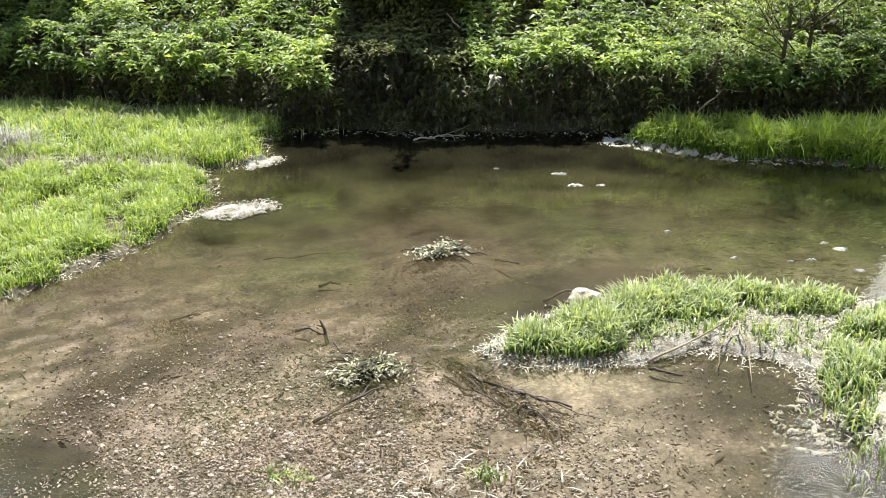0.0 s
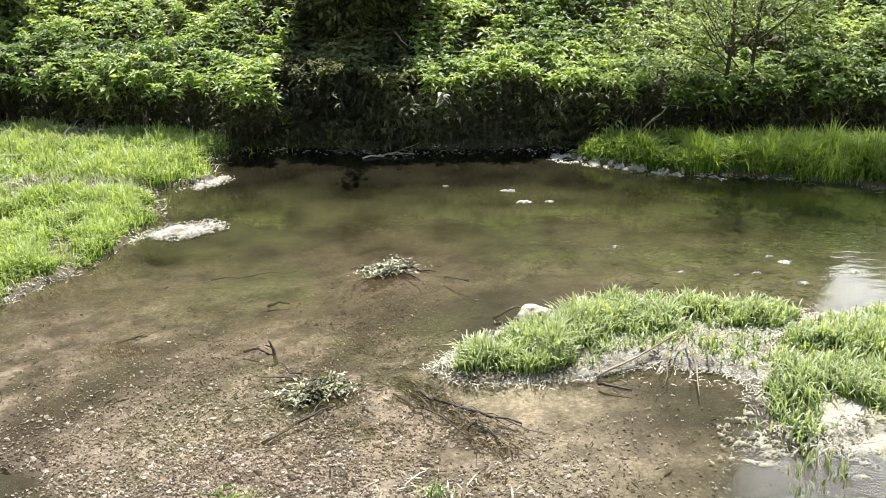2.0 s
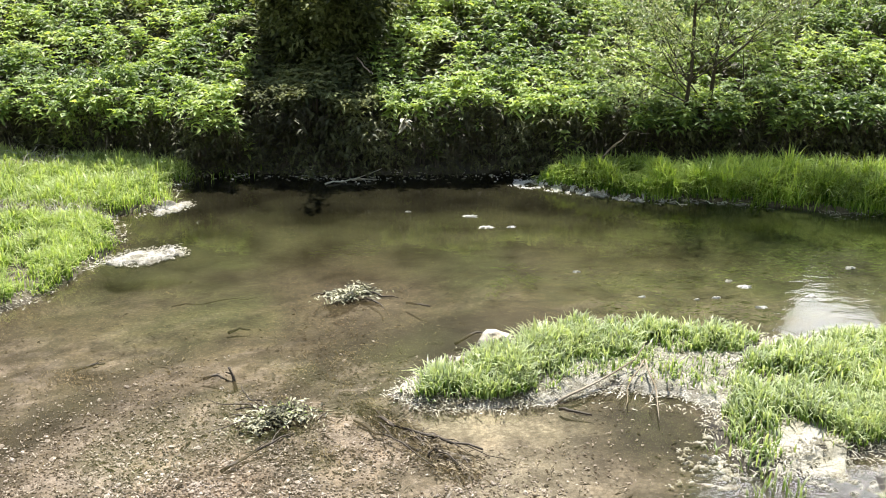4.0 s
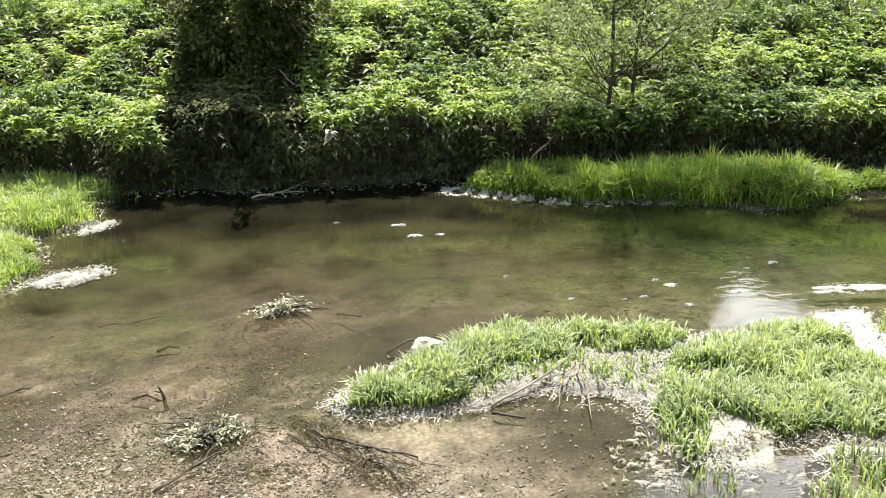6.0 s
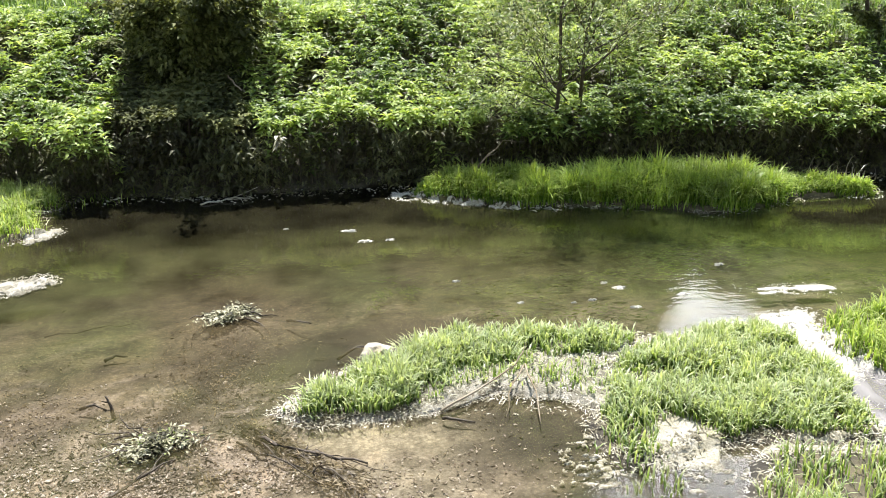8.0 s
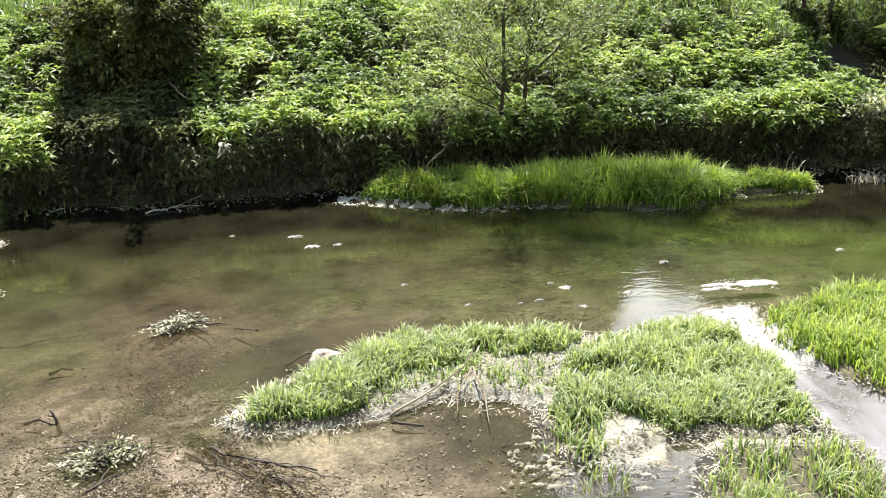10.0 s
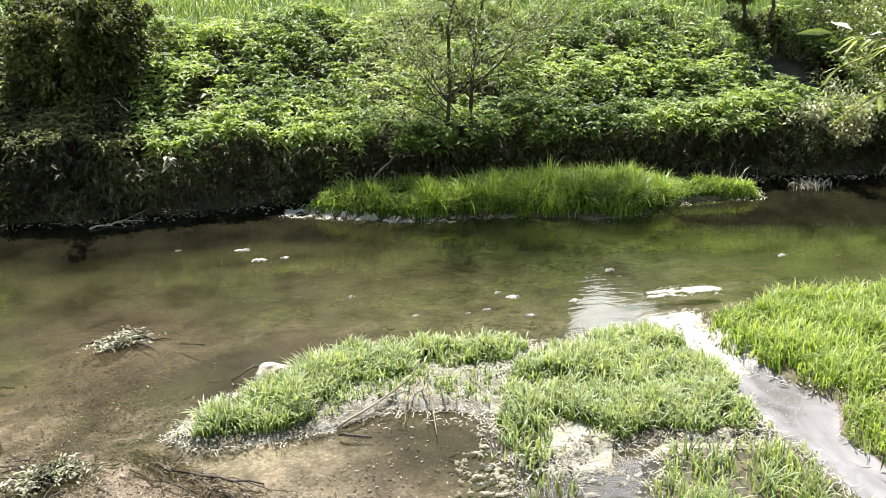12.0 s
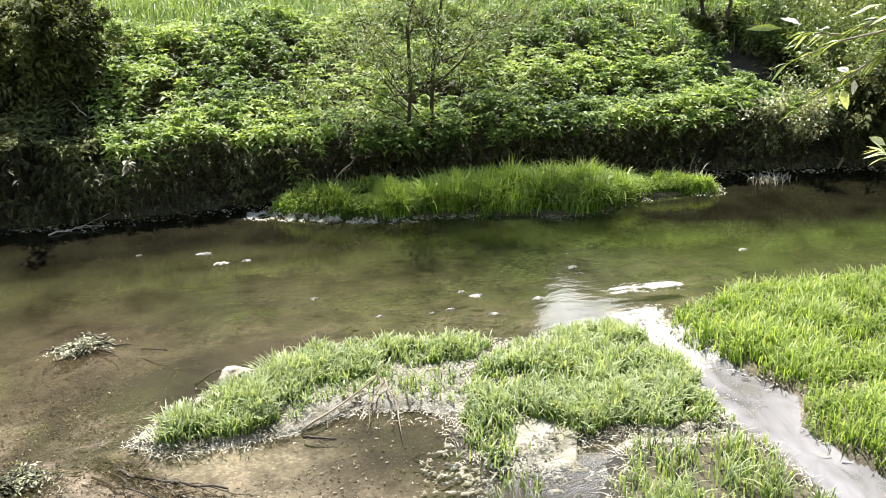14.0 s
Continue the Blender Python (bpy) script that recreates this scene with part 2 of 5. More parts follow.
ALGAE = leaf_material("floating_algae", [(0.25, (0.05, 0.07, 0.015)), (0.5, (0.10, 0.14, 0.025)), (0.75, (0.17, 0.22, 0.05))], (1.2, 1.2, 0.6), 0.5, 0.2, 2.0, 0.3)
WEED = leaf_material("brown_weed", [(0.25, (0.05, 0.038, 0.022)), (0.5, (0.13, 0.1, 0.06)), (0.75, (0.28, 0.23, 0.15))], (1.0, 0.9, 0.7), 0.5, 0.15, 3.0, 0.3)
PEBBLE = rough_material("stream_pebble", [(0.25, (0.06, 0.05, 0.048)), (0.48, (0.34, 0.295, 0.285)), (0.72, (0.74, 0.68, 0.67))], 45, 0.3, 0.3, 5.0)
STONE = rough_material("pale_stone", [(0.2, (0.3, 0.27, 0.21)), (0.5, (0.46, 0.43, 0.36)), (0.8, (0.62, 0.59, 0.52))], 40, 0.8, 0.6, 8.0)
BLEACHED = leaf_material("bleached_straw", [(0.25, (0.17, 0.15, 0.09)), (0.5, (0.42, 0.4, 0.3)), (0.75, (0.72, 0.7, 0.6))], (1.0, 0.97, 0.85), 0.5, 0.25)


def film_material():
    """A thin wet film of foam bubbles with clear gaps."""
    m, nt, out, add = nodes_of("foam_film")
    pos = add("NewGeometry").outputs["Position"]
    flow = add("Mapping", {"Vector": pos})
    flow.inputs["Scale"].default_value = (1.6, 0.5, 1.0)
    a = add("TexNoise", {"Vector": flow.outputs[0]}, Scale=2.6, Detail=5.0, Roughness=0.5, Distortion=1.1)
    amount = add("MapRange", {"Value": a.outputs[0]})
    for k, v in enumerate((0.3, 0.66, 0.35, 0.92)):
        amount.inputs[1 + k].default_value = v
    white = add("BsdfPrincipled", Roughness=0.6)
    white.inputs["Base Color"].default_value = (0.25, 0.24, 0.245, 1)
    sh = add("MixShader", {0: amount.outputs[0], 1: add("BsdfTransparent").outputs[0], 2: white.outputs[0]})
    nt.links.new(sh.outputs[0], out.inputs[0])
    return m


FILM = film_material()
RAFT = rough_material("raft_scum", [(0.3, (0.14, 0.13, 0.095)), (0.5, (0.36, 0.34, 0.285)), (0.7, (0.6, 0.58, 0.52))], 80, 0.8, 1.0, 7.0, (0.6, 0.58, 0.5), own=0.12)
FOAM_WHITE = rough_material("fresh_foam", [(0.3, (0.28, 0.27, 0.23)), (0.5, (0.46, 0.45, 0.4)), (0.7, (0.7, 0.69, 0.64))], 70, 0.6, 0.8, 5.0, (0.85, 0.83, 0.76), own=0.12)
FARWOOD = rough_material("far_wood", [(0.2, (0.015, 0.025, 0.01)), (0.5, (0.035, 0.055, 0.018)), (0.8, (0.07, 0.1, 0.03))], 1.2, 0.9, 0.5, 0.15)


# ---- builders ----
RNG = np.random.default_rng(7)


def lattice(ix, iy, seed):
    h = (ix.astype(np.int64) * 374761393 + iy.astype(np.int64) * 668265263 + seed * 1442695041) & 0x7FFFFFFF
    h = ((h ^ (h >> 13)) * 1274126177) & 0x7FFFFFFF
    return ((h ^ (h >> 16)) & 0xFFFFF) / 0xFFFFF


def fuzz(x, y, scale=1.0, seed=0, octaves=3):
    """Smooth noise from 0 to 1 over the plan."""
    x, y = np.asarray(x, float) * scale, np.asarray(y, float) * scale
    total, amp, norm = 0.0, 1.0, 0.0
    for o in range(octaves):
        ix, iy = np.floor(x), np.floor(y)
        u, v = x - ix, y - iy
        u, v = u * u * (3 - 2 * u), v * v * (3 - 2 * v)
        n = (lattice(ix, iy, seed + o) * (1 - u) + lattice(ix + 1, iy, seed + o) * u) * (1 - v) + (lattice(ix, iy + 1, seed + o) * (1 - u) + lattice(ix + 1, iy + 1, seed + o) * u) * v
        total, norm = total + n * amp, norm + amp
        amp, x, y = amp * 0.5, x * 2.03 + 5.1, y * 2.03 + 9.7
    return total / norm


def inside(poly, x, y):
    """Signed distance to an outline in the plan: positive within."""
    x, y = np.asarray(x, float), np.asarray(y, float)
    odd, near = np.zeros(x.shape, bool), np.full(x.shape, 1e9)
    for (ax, ay), (bx, by) in zip(poly, poly[1:] + poly[:1]):
        cross = (ay > y) != (by > y)
        odd ^= cross & (x < (bx - ax) * (y - ay) / (by - ay + 1e-12) + ax)
        ex, ey = bx - ax, by - ay
        s = np.clip(((x - ax) * ex + (y - ay) * ey) / (ex * ex + ey * ey), 0, 1)
        near = np.minimum(near, np.hypot(x - ax - s * ex, y - ay - s * ey))
    return np.where(odd, near, -near)


def mesh_object(name, verts, faces, material, parent=None, label="", smooth=False):
    """verts and faces (triangles or quads) as arrays or lists, to one mesh object."""
    me = bpy.data.meshes.new(name)
    if isinstance(faces, np.ndarray):
        k = faces.shape[1]
        me.vertices.add(len(verts))
        me.vertices.foreach_set("co", np.ascontiguousarray(verts, dtype=np.float32).ravel())
        me.loops.add(faces.size)
        me.loops.foreach_set("vertex_index", np.ascontiguousarray(faces, dtype=np.int32).ravel())
        me.polygons.add(len(faces))
        me.polygons.foreach_set("loop_start", np.arange(0, faces.size, k, dtype=np.int32))
        me.polygons.foreach_set("loop_total", np.full(len(faces), k, dtype=np.int32))
        me.update(calc_edges=True)
    else:
        me.from_pydata([tuple(v) for v in verts], [], faces)
    if smooth:
        me.polygons.foreach_set("use_smooth", [True] * len(me.polygons))
    me.materials.append(material)
    ob = new(name, me)
    if parent:
        ob.parent = parent
    if label:
        tagged(ob, label)
    return ob


def tube(points, radii, sides=6):
    """A round limb along points, closed at both ends."""
    pts = [Vector(p) for p in points]
    verts, faces = [], []
    for i, p in enumerate(pts):
        d = (pts[min(i + 1, len(pts) - 1)] - pts[max(i - 1, 0)]).normalized()
        a = d.orthogonal().normalized()
        b = d.cross(a)
        for k in range(sides):
            t = 2 * math.pi * k / sides
            verts.append(p + (a * math.cos(t) + b * math.sin(t)) * radii[i])
    for i in range(len(pts) - 1):
        for k in range(sides):
            faces.append((i * sides + k, i * sides + (k + 1) % sides, (i + 1) * sides + (k + 1) % sides, (i + 1) * sides + k))
    faces += [tuple(range(sides))[::-1], tuple(range((len(pts) - 1) * sides, len(pts) * sides))]
    return verts, faces


def joined(pieces):
    verts, faces = [], []
    for v, f in pieces:
        n = len(verts)
        verts += list(v)
        faces += [tuple(i + n for i in q) for q in f]
    return verts, faces


def bent(a, b, kinks=4, wander=0.06, rng=None):
    """Points of a crooked limb from a to b."""
    rng = rng or RNG
    a, b = np.array(a, float), np.array(b, float)
    length = np.linalg.norm(b - a)
    out = [a + (b - a) * i / kinks + (rng.normal(0, wander * length, 3) if 0 < i < kinks else 0) for i in range(kinks + 1)]
    return out


def unit(v):
    return v / np.maximum(np.linalg.norm(v, axis=-1, keepdims=True), 1e-9)


def leaves(pos, way, length, width, sag=0.25, rng=None, plain=False):
    """Lance-shaped leaves folded along the rib: arrays of place, direction, length, width. Returns verts and triangles."""
    rng = rng or RNG
    n = len(pos)
    way = unit(way)
    up = np.zeros_like(way)
    up[:, 2] = 1
    side = unit(np.cross(way, up + rng.normal(0, 0.35, (n, 3))))
    nor = np.cross(side, way)
    L, W = length[:, None], width[:, None]
    down = np.array([[0, 0, -1.0]])
    m1 = pos + way * L * 0.38
    if plain:
        rib = pos + way * L * 0.45 - down * L * sag * 0.1
        verts = np.stack([pos, rib + side * W * 0.5 + nor * W * 0.15, rib, rib - side * W * 0.5 + nor * W * 0.15, pos + way * L + down * L * sag], 1).reshape(-1, 3)
        tri = np.array([(0, 2, 1), (0, 3, 2), (1, 2, 4), (2, 3, 4)])
        return verts, (np.arange(n)[:, None, None] * 5 + tri[None]).reshape(-1, 3)
    m2 = pos + way * L * 0.7 + down * L * sag * 0.35
    tip = pos + way * L + down * L * sag
    verts = np.stack([pos, m1 + side * W * 0.5 + nor * W * 0.14, m1, m1 - side * W * 0.5 + nor * W * 0.14, m2 + side * W * 0.36, m2 - nor * W * 0.1, m2 - side * W * 0.36, tip], 1).reshape(-1, 3)
    tri = np.array([(0, 2, 1), (0, 3, 2), (1, 2, 5), (1, 5, 4), (2, 3, 6), (2, 6, 5), (4, 5, 7), (5, 6, 7)])
    return verts, (np.arange(n)[:, None, None] * 8 + tri[None]).reshape(-1, 3)


def blades(x, y, z, height, width, lean, rng=None, lie=1.0):
    """Grass blades that rise and bow over. Returns verts and triangles."""
    rng = rng or RNG
    n = len(x)
    turn = rng.uniform(0, 2 * math.pi, n)
    out = np.stack([np.cos(turn), np.sin(turn), np.zeros(n)], 1)
    side = np.stack([-np.sin(turn), np.cos(turn), np.zeros(n)], 1)
    bow = np.abs(rng.normal(lean, lean * 0.55, n))[:, None]
    base = np.stack([x, y, z], 1)
    h, w = height[:, None], width[:, None]
    up = np.array([[0, 0, 1.0]])
    tilt = rng.normal(0, 0.2, (n, 1))
    rows = []
    for s, wide in ((0.0, 0.8), (0.45, 1.0), (0.8, 0.75), (1.0, 0.0)):
        fall = bow * s ** 2.8
        p = base + out * h * (fall * 0.9 + tilt * s) + up * h * (s - 0.42 * np.minimum(bow, 1.6) * s ** 3) * lie
        rows += [p + side * w * 0.5 * wide, p - side * w * 0.5 * wide] if wide else [p]
    verts = np.stack(rows, 1).reshape(-1, 3)
    tri = np.array([(0, 1, 3), (0, 3, 2), (2, 3, 5), (2, 5, 4), (4, 5, 6)])
    return verts, (np.arange(n)[:, None, None] * 7 + tri[None]).reshape(-1, 3)


def merge(*parts):
    vs, fs, n = [], [], 0
    for v, f in parts:
        vs.append(v)
        fs.append(f + n)
        n += len(v)
    return np.concatenate(vs), np.concatenate(fs)


# ---- the plan ----
LEFT_FRONT = [(-3.95, 8.9), (-3.7, 9.25), (-3.37, 9.63), (-3.04, 10.03), (-2.78, 10.56), (-2.58, 11.02), (-2.48, 11.46), (-2.65, 11.95), (-3.0, 12.2), (-4.4, 12.3), (-9, 12.4), (-9, 7.5)]
LEFT_BACK = [(-4.2, 12.2), (-2.7, 12.3), (-2.05, 12.6), (-2.3, 13.1), (-1.95, 13.75), (-2.4, 14.1), (-5, 14.6), (-9, 14.8), (-9, 12.3)]
NEAR_ARCH = [(0.36, 8.0), (0.61, 7.83), (1.26, 7.82), (1.66, 8.05), (1.85, 8.4), (2.7, 8.5), (3.1, 8.5), (3.4, 8.6), (3.6, 8.8), (3.3, 8.95), (2.3, 9.12), (1.75, 9.05), (1.27, 8.75), (0.8, 8.45)]
NEAR_LOBE = [(2.95, 7.8), (2.78, 7.2), (2.88, 6.85), (3.15, 6.85), (3.5, 6.98), (4.1, 7.0), (4.6, 6.85), (5.0, 6.75), (4.98, 7.3), (5.12, 7.85), (5.0, 8.5), (4.75, 8.75), (3.9, 8.8), (3.35, 8.45)]
NEAR_TUFT = [(3.55, 6.1), (3.95, 6.72), (4.6, 6.66), (5.0, 6.5), (5.0, 5.4), (4.2, 5.0), (3.3, 5.4)]
RIGHT_BANK = [(5.45, 8.75), (5.32, 8.4), (5.45, 7.5), (5.75, 7.0), (5.38, 6.5), (5.45, 6.1), (5.75, 5.6), (5.9, 3.5), (6.2, -8), (30, -8), (30, 8.0), (8.3, 9.0), (7.0, 9.15), (6.1, 9.05)]
FAR_ISLE = [(2.25, 13.25), (2.76, 12.9), (3.33, 12.62), (4.23, 12.5), (5.02, 12.25), (5.66, 12.0), (6.35, 12.05), (6.9, 12.3), (8.0, 12.25), (8.1, 12.45), (7.2, 12.85), (5.46, 13.25), (3.42, 13.6), (2.6, 13.6)]
MAT = [(1.5, 7.88), (2.0, 8.1), (2.3, 8.05), (2.7, 7.95), (2.9, 7.7), (3.1, 8.1), (3.4, 8.6), (2.7, 8.55), (1.9, 8.5), (1.6, 8.15)]
ISLES = [LEFT_FRONT, LEFT_BACK, NEAR_ARCH, NEAR_LOBE, NEAR_TUFT, FAR_ISLE, MAT]


def bank_y(x):
    """Where the far bank meets the water."""
    return np.interp(x, [-60, -6, -3, -1.9, 0, 2.5, 5, 8.5, 10.6, 14, 60], [16, 14.85, 14.3, 13.85, 13.62, 13.72, 13.6, 13.12, 12.6, 11.5, 4])


def bank_height(x, y):
    d = y - bank_y(x)
    z = np.interp(d, [0, 0.12, 0.3, 0.7, 3.2, 5, 60, 300], [0.0, 0.06, 0.3, 0.5, 1.5, 1.62, 1.9, 3.0])
    return z + np.clip(d, 0, 1) * (fuzz(x, y, 0.7, 3) - 0.5) * 0.25


def land(x, y):
    s = np.full(np.shape(x), -9.0)
    for p in ISLES:
        s = np.maximum(s, inside(p, x, y))
    return s


def ground_height(x, y):
    depth = np.interp(y, [-20, 5, 6.6, 8, 9.5, 10.6, 11.4, 12.4, 30], [-0.25, -0.1, -0.04, -0.07, -0.13, -0.22, -0.34, -0.46, -0.46])
    # Bed drops off by the far bank and bend, which darkens the murk.
    depth = depth * (0.75 + 0.5 * fuzz(x, y, 0.6, 11)) * np.interp(x, [6.2, 8.5], [1, 1.9]) * (1 - 0.2 * np.interp(x, [0.8, 2.5], [0, 1]) * np.interp(y, [11.2, 12.2], [1, 0]))
    bar = np.exp(-((x + 0.9) / 1.8) ** 2 - ((y - 6.5) / 0.95) ** 2)
    depth = depth + bar * (0.002 + 0.05 * (fuzz(x, y, 2.2, 13) - 0.5))
    depth = depth + 0.13 * np.exp(-((x - 0.02) / 0.55) ** 2 - ((y - 9.95) / 0.4) ** 2)
    s = land(x, y) + (fuzz(x, y, 5, 21) - 0.5) * 0.1
    t = np.clip((s + 0.22) / 0.3, 0, 1)
    t = t * t * (3 - 2 * t)
    z = depth * (1 - t) + 0.05 * t
    r = inside(RIGHT_BANK, x, y) + (fuzz(x, y, 5, 22) - 0.5) * 0.1
    t = np.clip((r + 0.2) / 0.35, 0, 1)
    t = t * t * (3 - 2 * t)
    z = z * (1 - t) + (0.09 + np.clip(r - 0.5, 0, 20) * 0.06) * t
    b = bank_height(x, y)
    z = np.where(y > bank_y(x) - 0.15, np.maximum(z, np.where(b > 0.001, b, z)), z)
    return z + (fuzz(x, y, 9, 31, 2) - 0.5) * 0.02


def soil_colour(x, y):
    """Silt, gravel, algae and bank earth over the plan, with water sheen and bank shade mixed in."""
    def lay(c, col, w):
        w = np.clip(w, 0, 1)[..., None]
        return c * (1 - w) + np.array(col) * w

    def blob(px, py, rx, ry, turn=0.0):
        u, v = x - px, y - py
        ca, sa = math.cos(radians(turn)), math.sin(radians(turn))
        return np.exp(-((u * ca + v * sa) / rx) ** 2 - ((v * ca - u * sa) / ry) ** 2)
    n = fuzz(x, y, 1.3, 41)
    c = np.ones(np.shape(x) + (3,)) * np.array((0.18, 0.15, 0.105))
    c = lay(c, (0.19, 0.15, 0.085), np.clip((n - 0.45) * 4, 0, 1) * 0.7)
    c = lay(c, (0.085, 0.10, 0.025), np.interp(y, [8.6, 10.0, 12], [0, 0.6, 0.75]) * np.clip(fuzz(x, y, 0.6, 43) * 2.4 - 0.6, 0, 1))
    c = lay(c, (0.095, 0.13, 0.02), np.interp(x + 0.3 * y, [4.2, 6], [0, 0.85]) * np.interp(y, [9.3, 10.3], [0, 1]) * np.clip(fuzz(x, y, 1.1, 47) * 3 - 1, 0, 1))
    # Far bed darkened too, for the bank mirrored in the water.
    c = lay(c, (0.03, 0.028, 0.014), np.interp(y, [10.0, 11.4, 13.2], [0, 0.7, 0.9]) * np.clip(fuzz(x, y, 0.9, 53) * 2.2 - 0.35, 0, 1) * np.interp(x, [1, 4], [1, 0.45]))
    # Pale gravel bar, lightened further to carry sky sheen and glints.
    c = lay(c, (0.47, 0.415, 0.385), blob(-0.9, 6.8, 2.4, 1.3) * (0.8 + 0.6 * n))
    c = lay(c, (0.55, 0.49, 0.49), blob(-1.5, 6.4, 1.0, 0.5) * 0.9)
    c = lay(c, (0.36, 0.32, 0.25), blob(0.9, 6.95, 0.9, 0.5))
    # Silt streaks and flecks, also standing in for ripple light on the bed.
    streak = fuzz(x * 1.0 + 0.5 * y, (y - 0.5 * x) * 2.4, 1.7, 59)
    c = lay(c, (0.045, 0.036, 0.022), np.clip((streak - 0.53) * 8, 0, 0.62) * np.interp(y, [9, 10.5], [1, 0.25]))
    c = lay(c, (0.3, 0.255, 0.205), np.clip((0.44 - streak) * 8, 0, 0.7) * np.interp(y, [6, 9, 11], [1, 1, 0.1]))
    c = lay(c, (0.05, 0.04, 0.024), np.clip((fuzz(x, y, 0.75, 57) - 0.5) * 6, 0, 0.5) * np.interp(y, [6, 10.5], [1, 0.5]))
    fleck = fuzz(x * 1.0 + 0.6 * y, (y - 0.6 * x) * 2.0, 5.0, 63)
    shoal = np.interp(y, [6, 8.2, 9.6], [1, 1, 0]) * np.interp(x, [1, 1.8], [1, 0])
    c = lay(c, (0.05, 0.04, 0.028), np.clip((fleck - 0.57) * 8, 0, 0.6) * shoal)
    c = lay(c, (0.5, 0.44, 0.42), np.clip((0.4 - fleck) * 8, 0, 0.55) * shoal)
    c = lay(c, (0.42, 0.345, 0.29), blob(-0.9, 7.0, 1.6, 0.75, 8) * np.clip(fuzz(x, y, 2.0, 61) * 2.4 - 0.5, 0, 1) * 0.85)
    dark = (0.03, 0.024, 0.014)
    for bx, by, rx, ry, turn, w in ((-0.28, 8.7, 0.95, 0.17, 62, 1.3), (0.85, 9.3, 0.8, 0.34, 25, 2.6), (-2.45, 7.75, 0.95, 0.24, 55, 1.6), (-2.25, 8.6, 0.3, 0.16, 0, 1.3), (0.25, 7.66, 0.5, 0.09, -54, 1.5), (0.65, 7.12, 0.4, 0.1, -54, 1.4), (-2.9, 6.3, 0.62, 0.5, 0, 2.2), (2.25, 7.4, 0.6, 0.42, 0, 2.0), (3.3, 6.3, 1.0, 0.6, 0, 2.2), (-0.5, 7.25, 0.35, 0.2, 0, 0.7)):
        c = lay(c, dark, blob(bx, by, rx, ry, turn) * w * (0.6 + 0.7 * n))
    c = lay(c, (0.38, 0.35, 0.29), blob(1.2, 6.7, 0.5, 0.7) * 0.9)
    c = lay(c, (0.42, 0.385, 0.3), blob(1.08, 7.56, 0.55, 0.19, -6) * 1.6)
    s = np.maximum(land(x, y), inside(RIGHT_BANK, x, y))
    c = lay(c, (0.10, 0.085, 0.045), np.clip(s * 8 + 0.5, 0, 1))
    b = y - bank_y(x)
    c = lay(c, (0.065, 0.058, 0.037), np.clip(b * 4 + 1.3, 0, 1))
    c = lay(c, (0.10, 0.15, 0.04), np.clip((b - 2.6) * 2, 0, 1))
    return c


def axis(parts):
    out = []
    for a, b, step in parts:
        out.append(np.arange(a, b, step))
    return np.concatenate(out + [[parts[-1][1]]])


def build_ground():
    gx = axis([(-900, -60, 60), (-60, -9, 3), (-9, -4.5, 0.12), (-4.5, 6.5, 0.05), (6.5, 13, 0.12), (13, 60, 3), (60, 900, 60)])
    gy = axis([(-900, -40, 60), (-40, 4, 2), (4, 5.6, 0.12), (5.6, 10, 0.05), (10, 17.5, 0.09), (17.5, 60, 2.5), (60, 1500, 60)])
    X, Y = np.meshgrid(gx, gy)
    Z = ground_height(X, Y)
    nx, ny = len(gx), len(gy)
    verts = np.stack([X, Y, Z], -1).reshape(-1, 3)
    i = (np.arange(ny - 1)[:, None] * nx + np.arange(nx - 1)[None]).ravel()
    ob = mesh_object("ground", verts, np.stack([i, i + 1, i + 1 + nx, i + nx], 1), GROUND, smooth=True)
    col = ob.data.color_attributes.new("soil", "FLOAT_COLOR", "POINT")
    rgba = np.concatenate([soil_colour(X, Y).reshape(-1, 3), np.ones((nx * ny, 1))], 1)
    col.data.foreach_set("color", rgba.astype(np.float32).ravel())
    return tagged(ob, "brown silt and gravel stream bed rising to an earth bank", "ground", kind="structure")


def build_water():
    gx = axis([(-60, -8, 4), (-8, 13, 0.12), (13, 60, 4)])
    gy = axis([(-24, 4, 4), (4, 14.8, 0.12), (14.8, 20, 2)])
    X, Y = np.meshgrid(gx, gy)
    n = len(gx)
    i = (np.arange(len(gy) - 1)[:, None] * n + np.arange(n - 1)[None]).ravel()
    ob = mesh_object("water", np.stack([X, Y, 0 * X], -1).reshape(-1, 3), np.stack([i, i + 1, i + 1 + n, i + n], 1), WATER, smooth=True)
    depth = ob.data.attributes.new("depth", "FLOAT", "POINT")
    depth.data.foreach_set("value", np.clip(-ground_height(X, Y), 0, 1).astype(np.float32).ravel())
    return tagged(ob, "shallow brown-green stream water, murky where deeper, bank shade painted into its far side", "water", kind="structure")


build_ground()
build_water()


# ---- far bank: thicket, hedge face, meadow edge ----
def scatter(n, x0, x1, y0, y1, rng):
    return rng.uniform(x0, x1, n), rng.uniform(y0, y1, n)


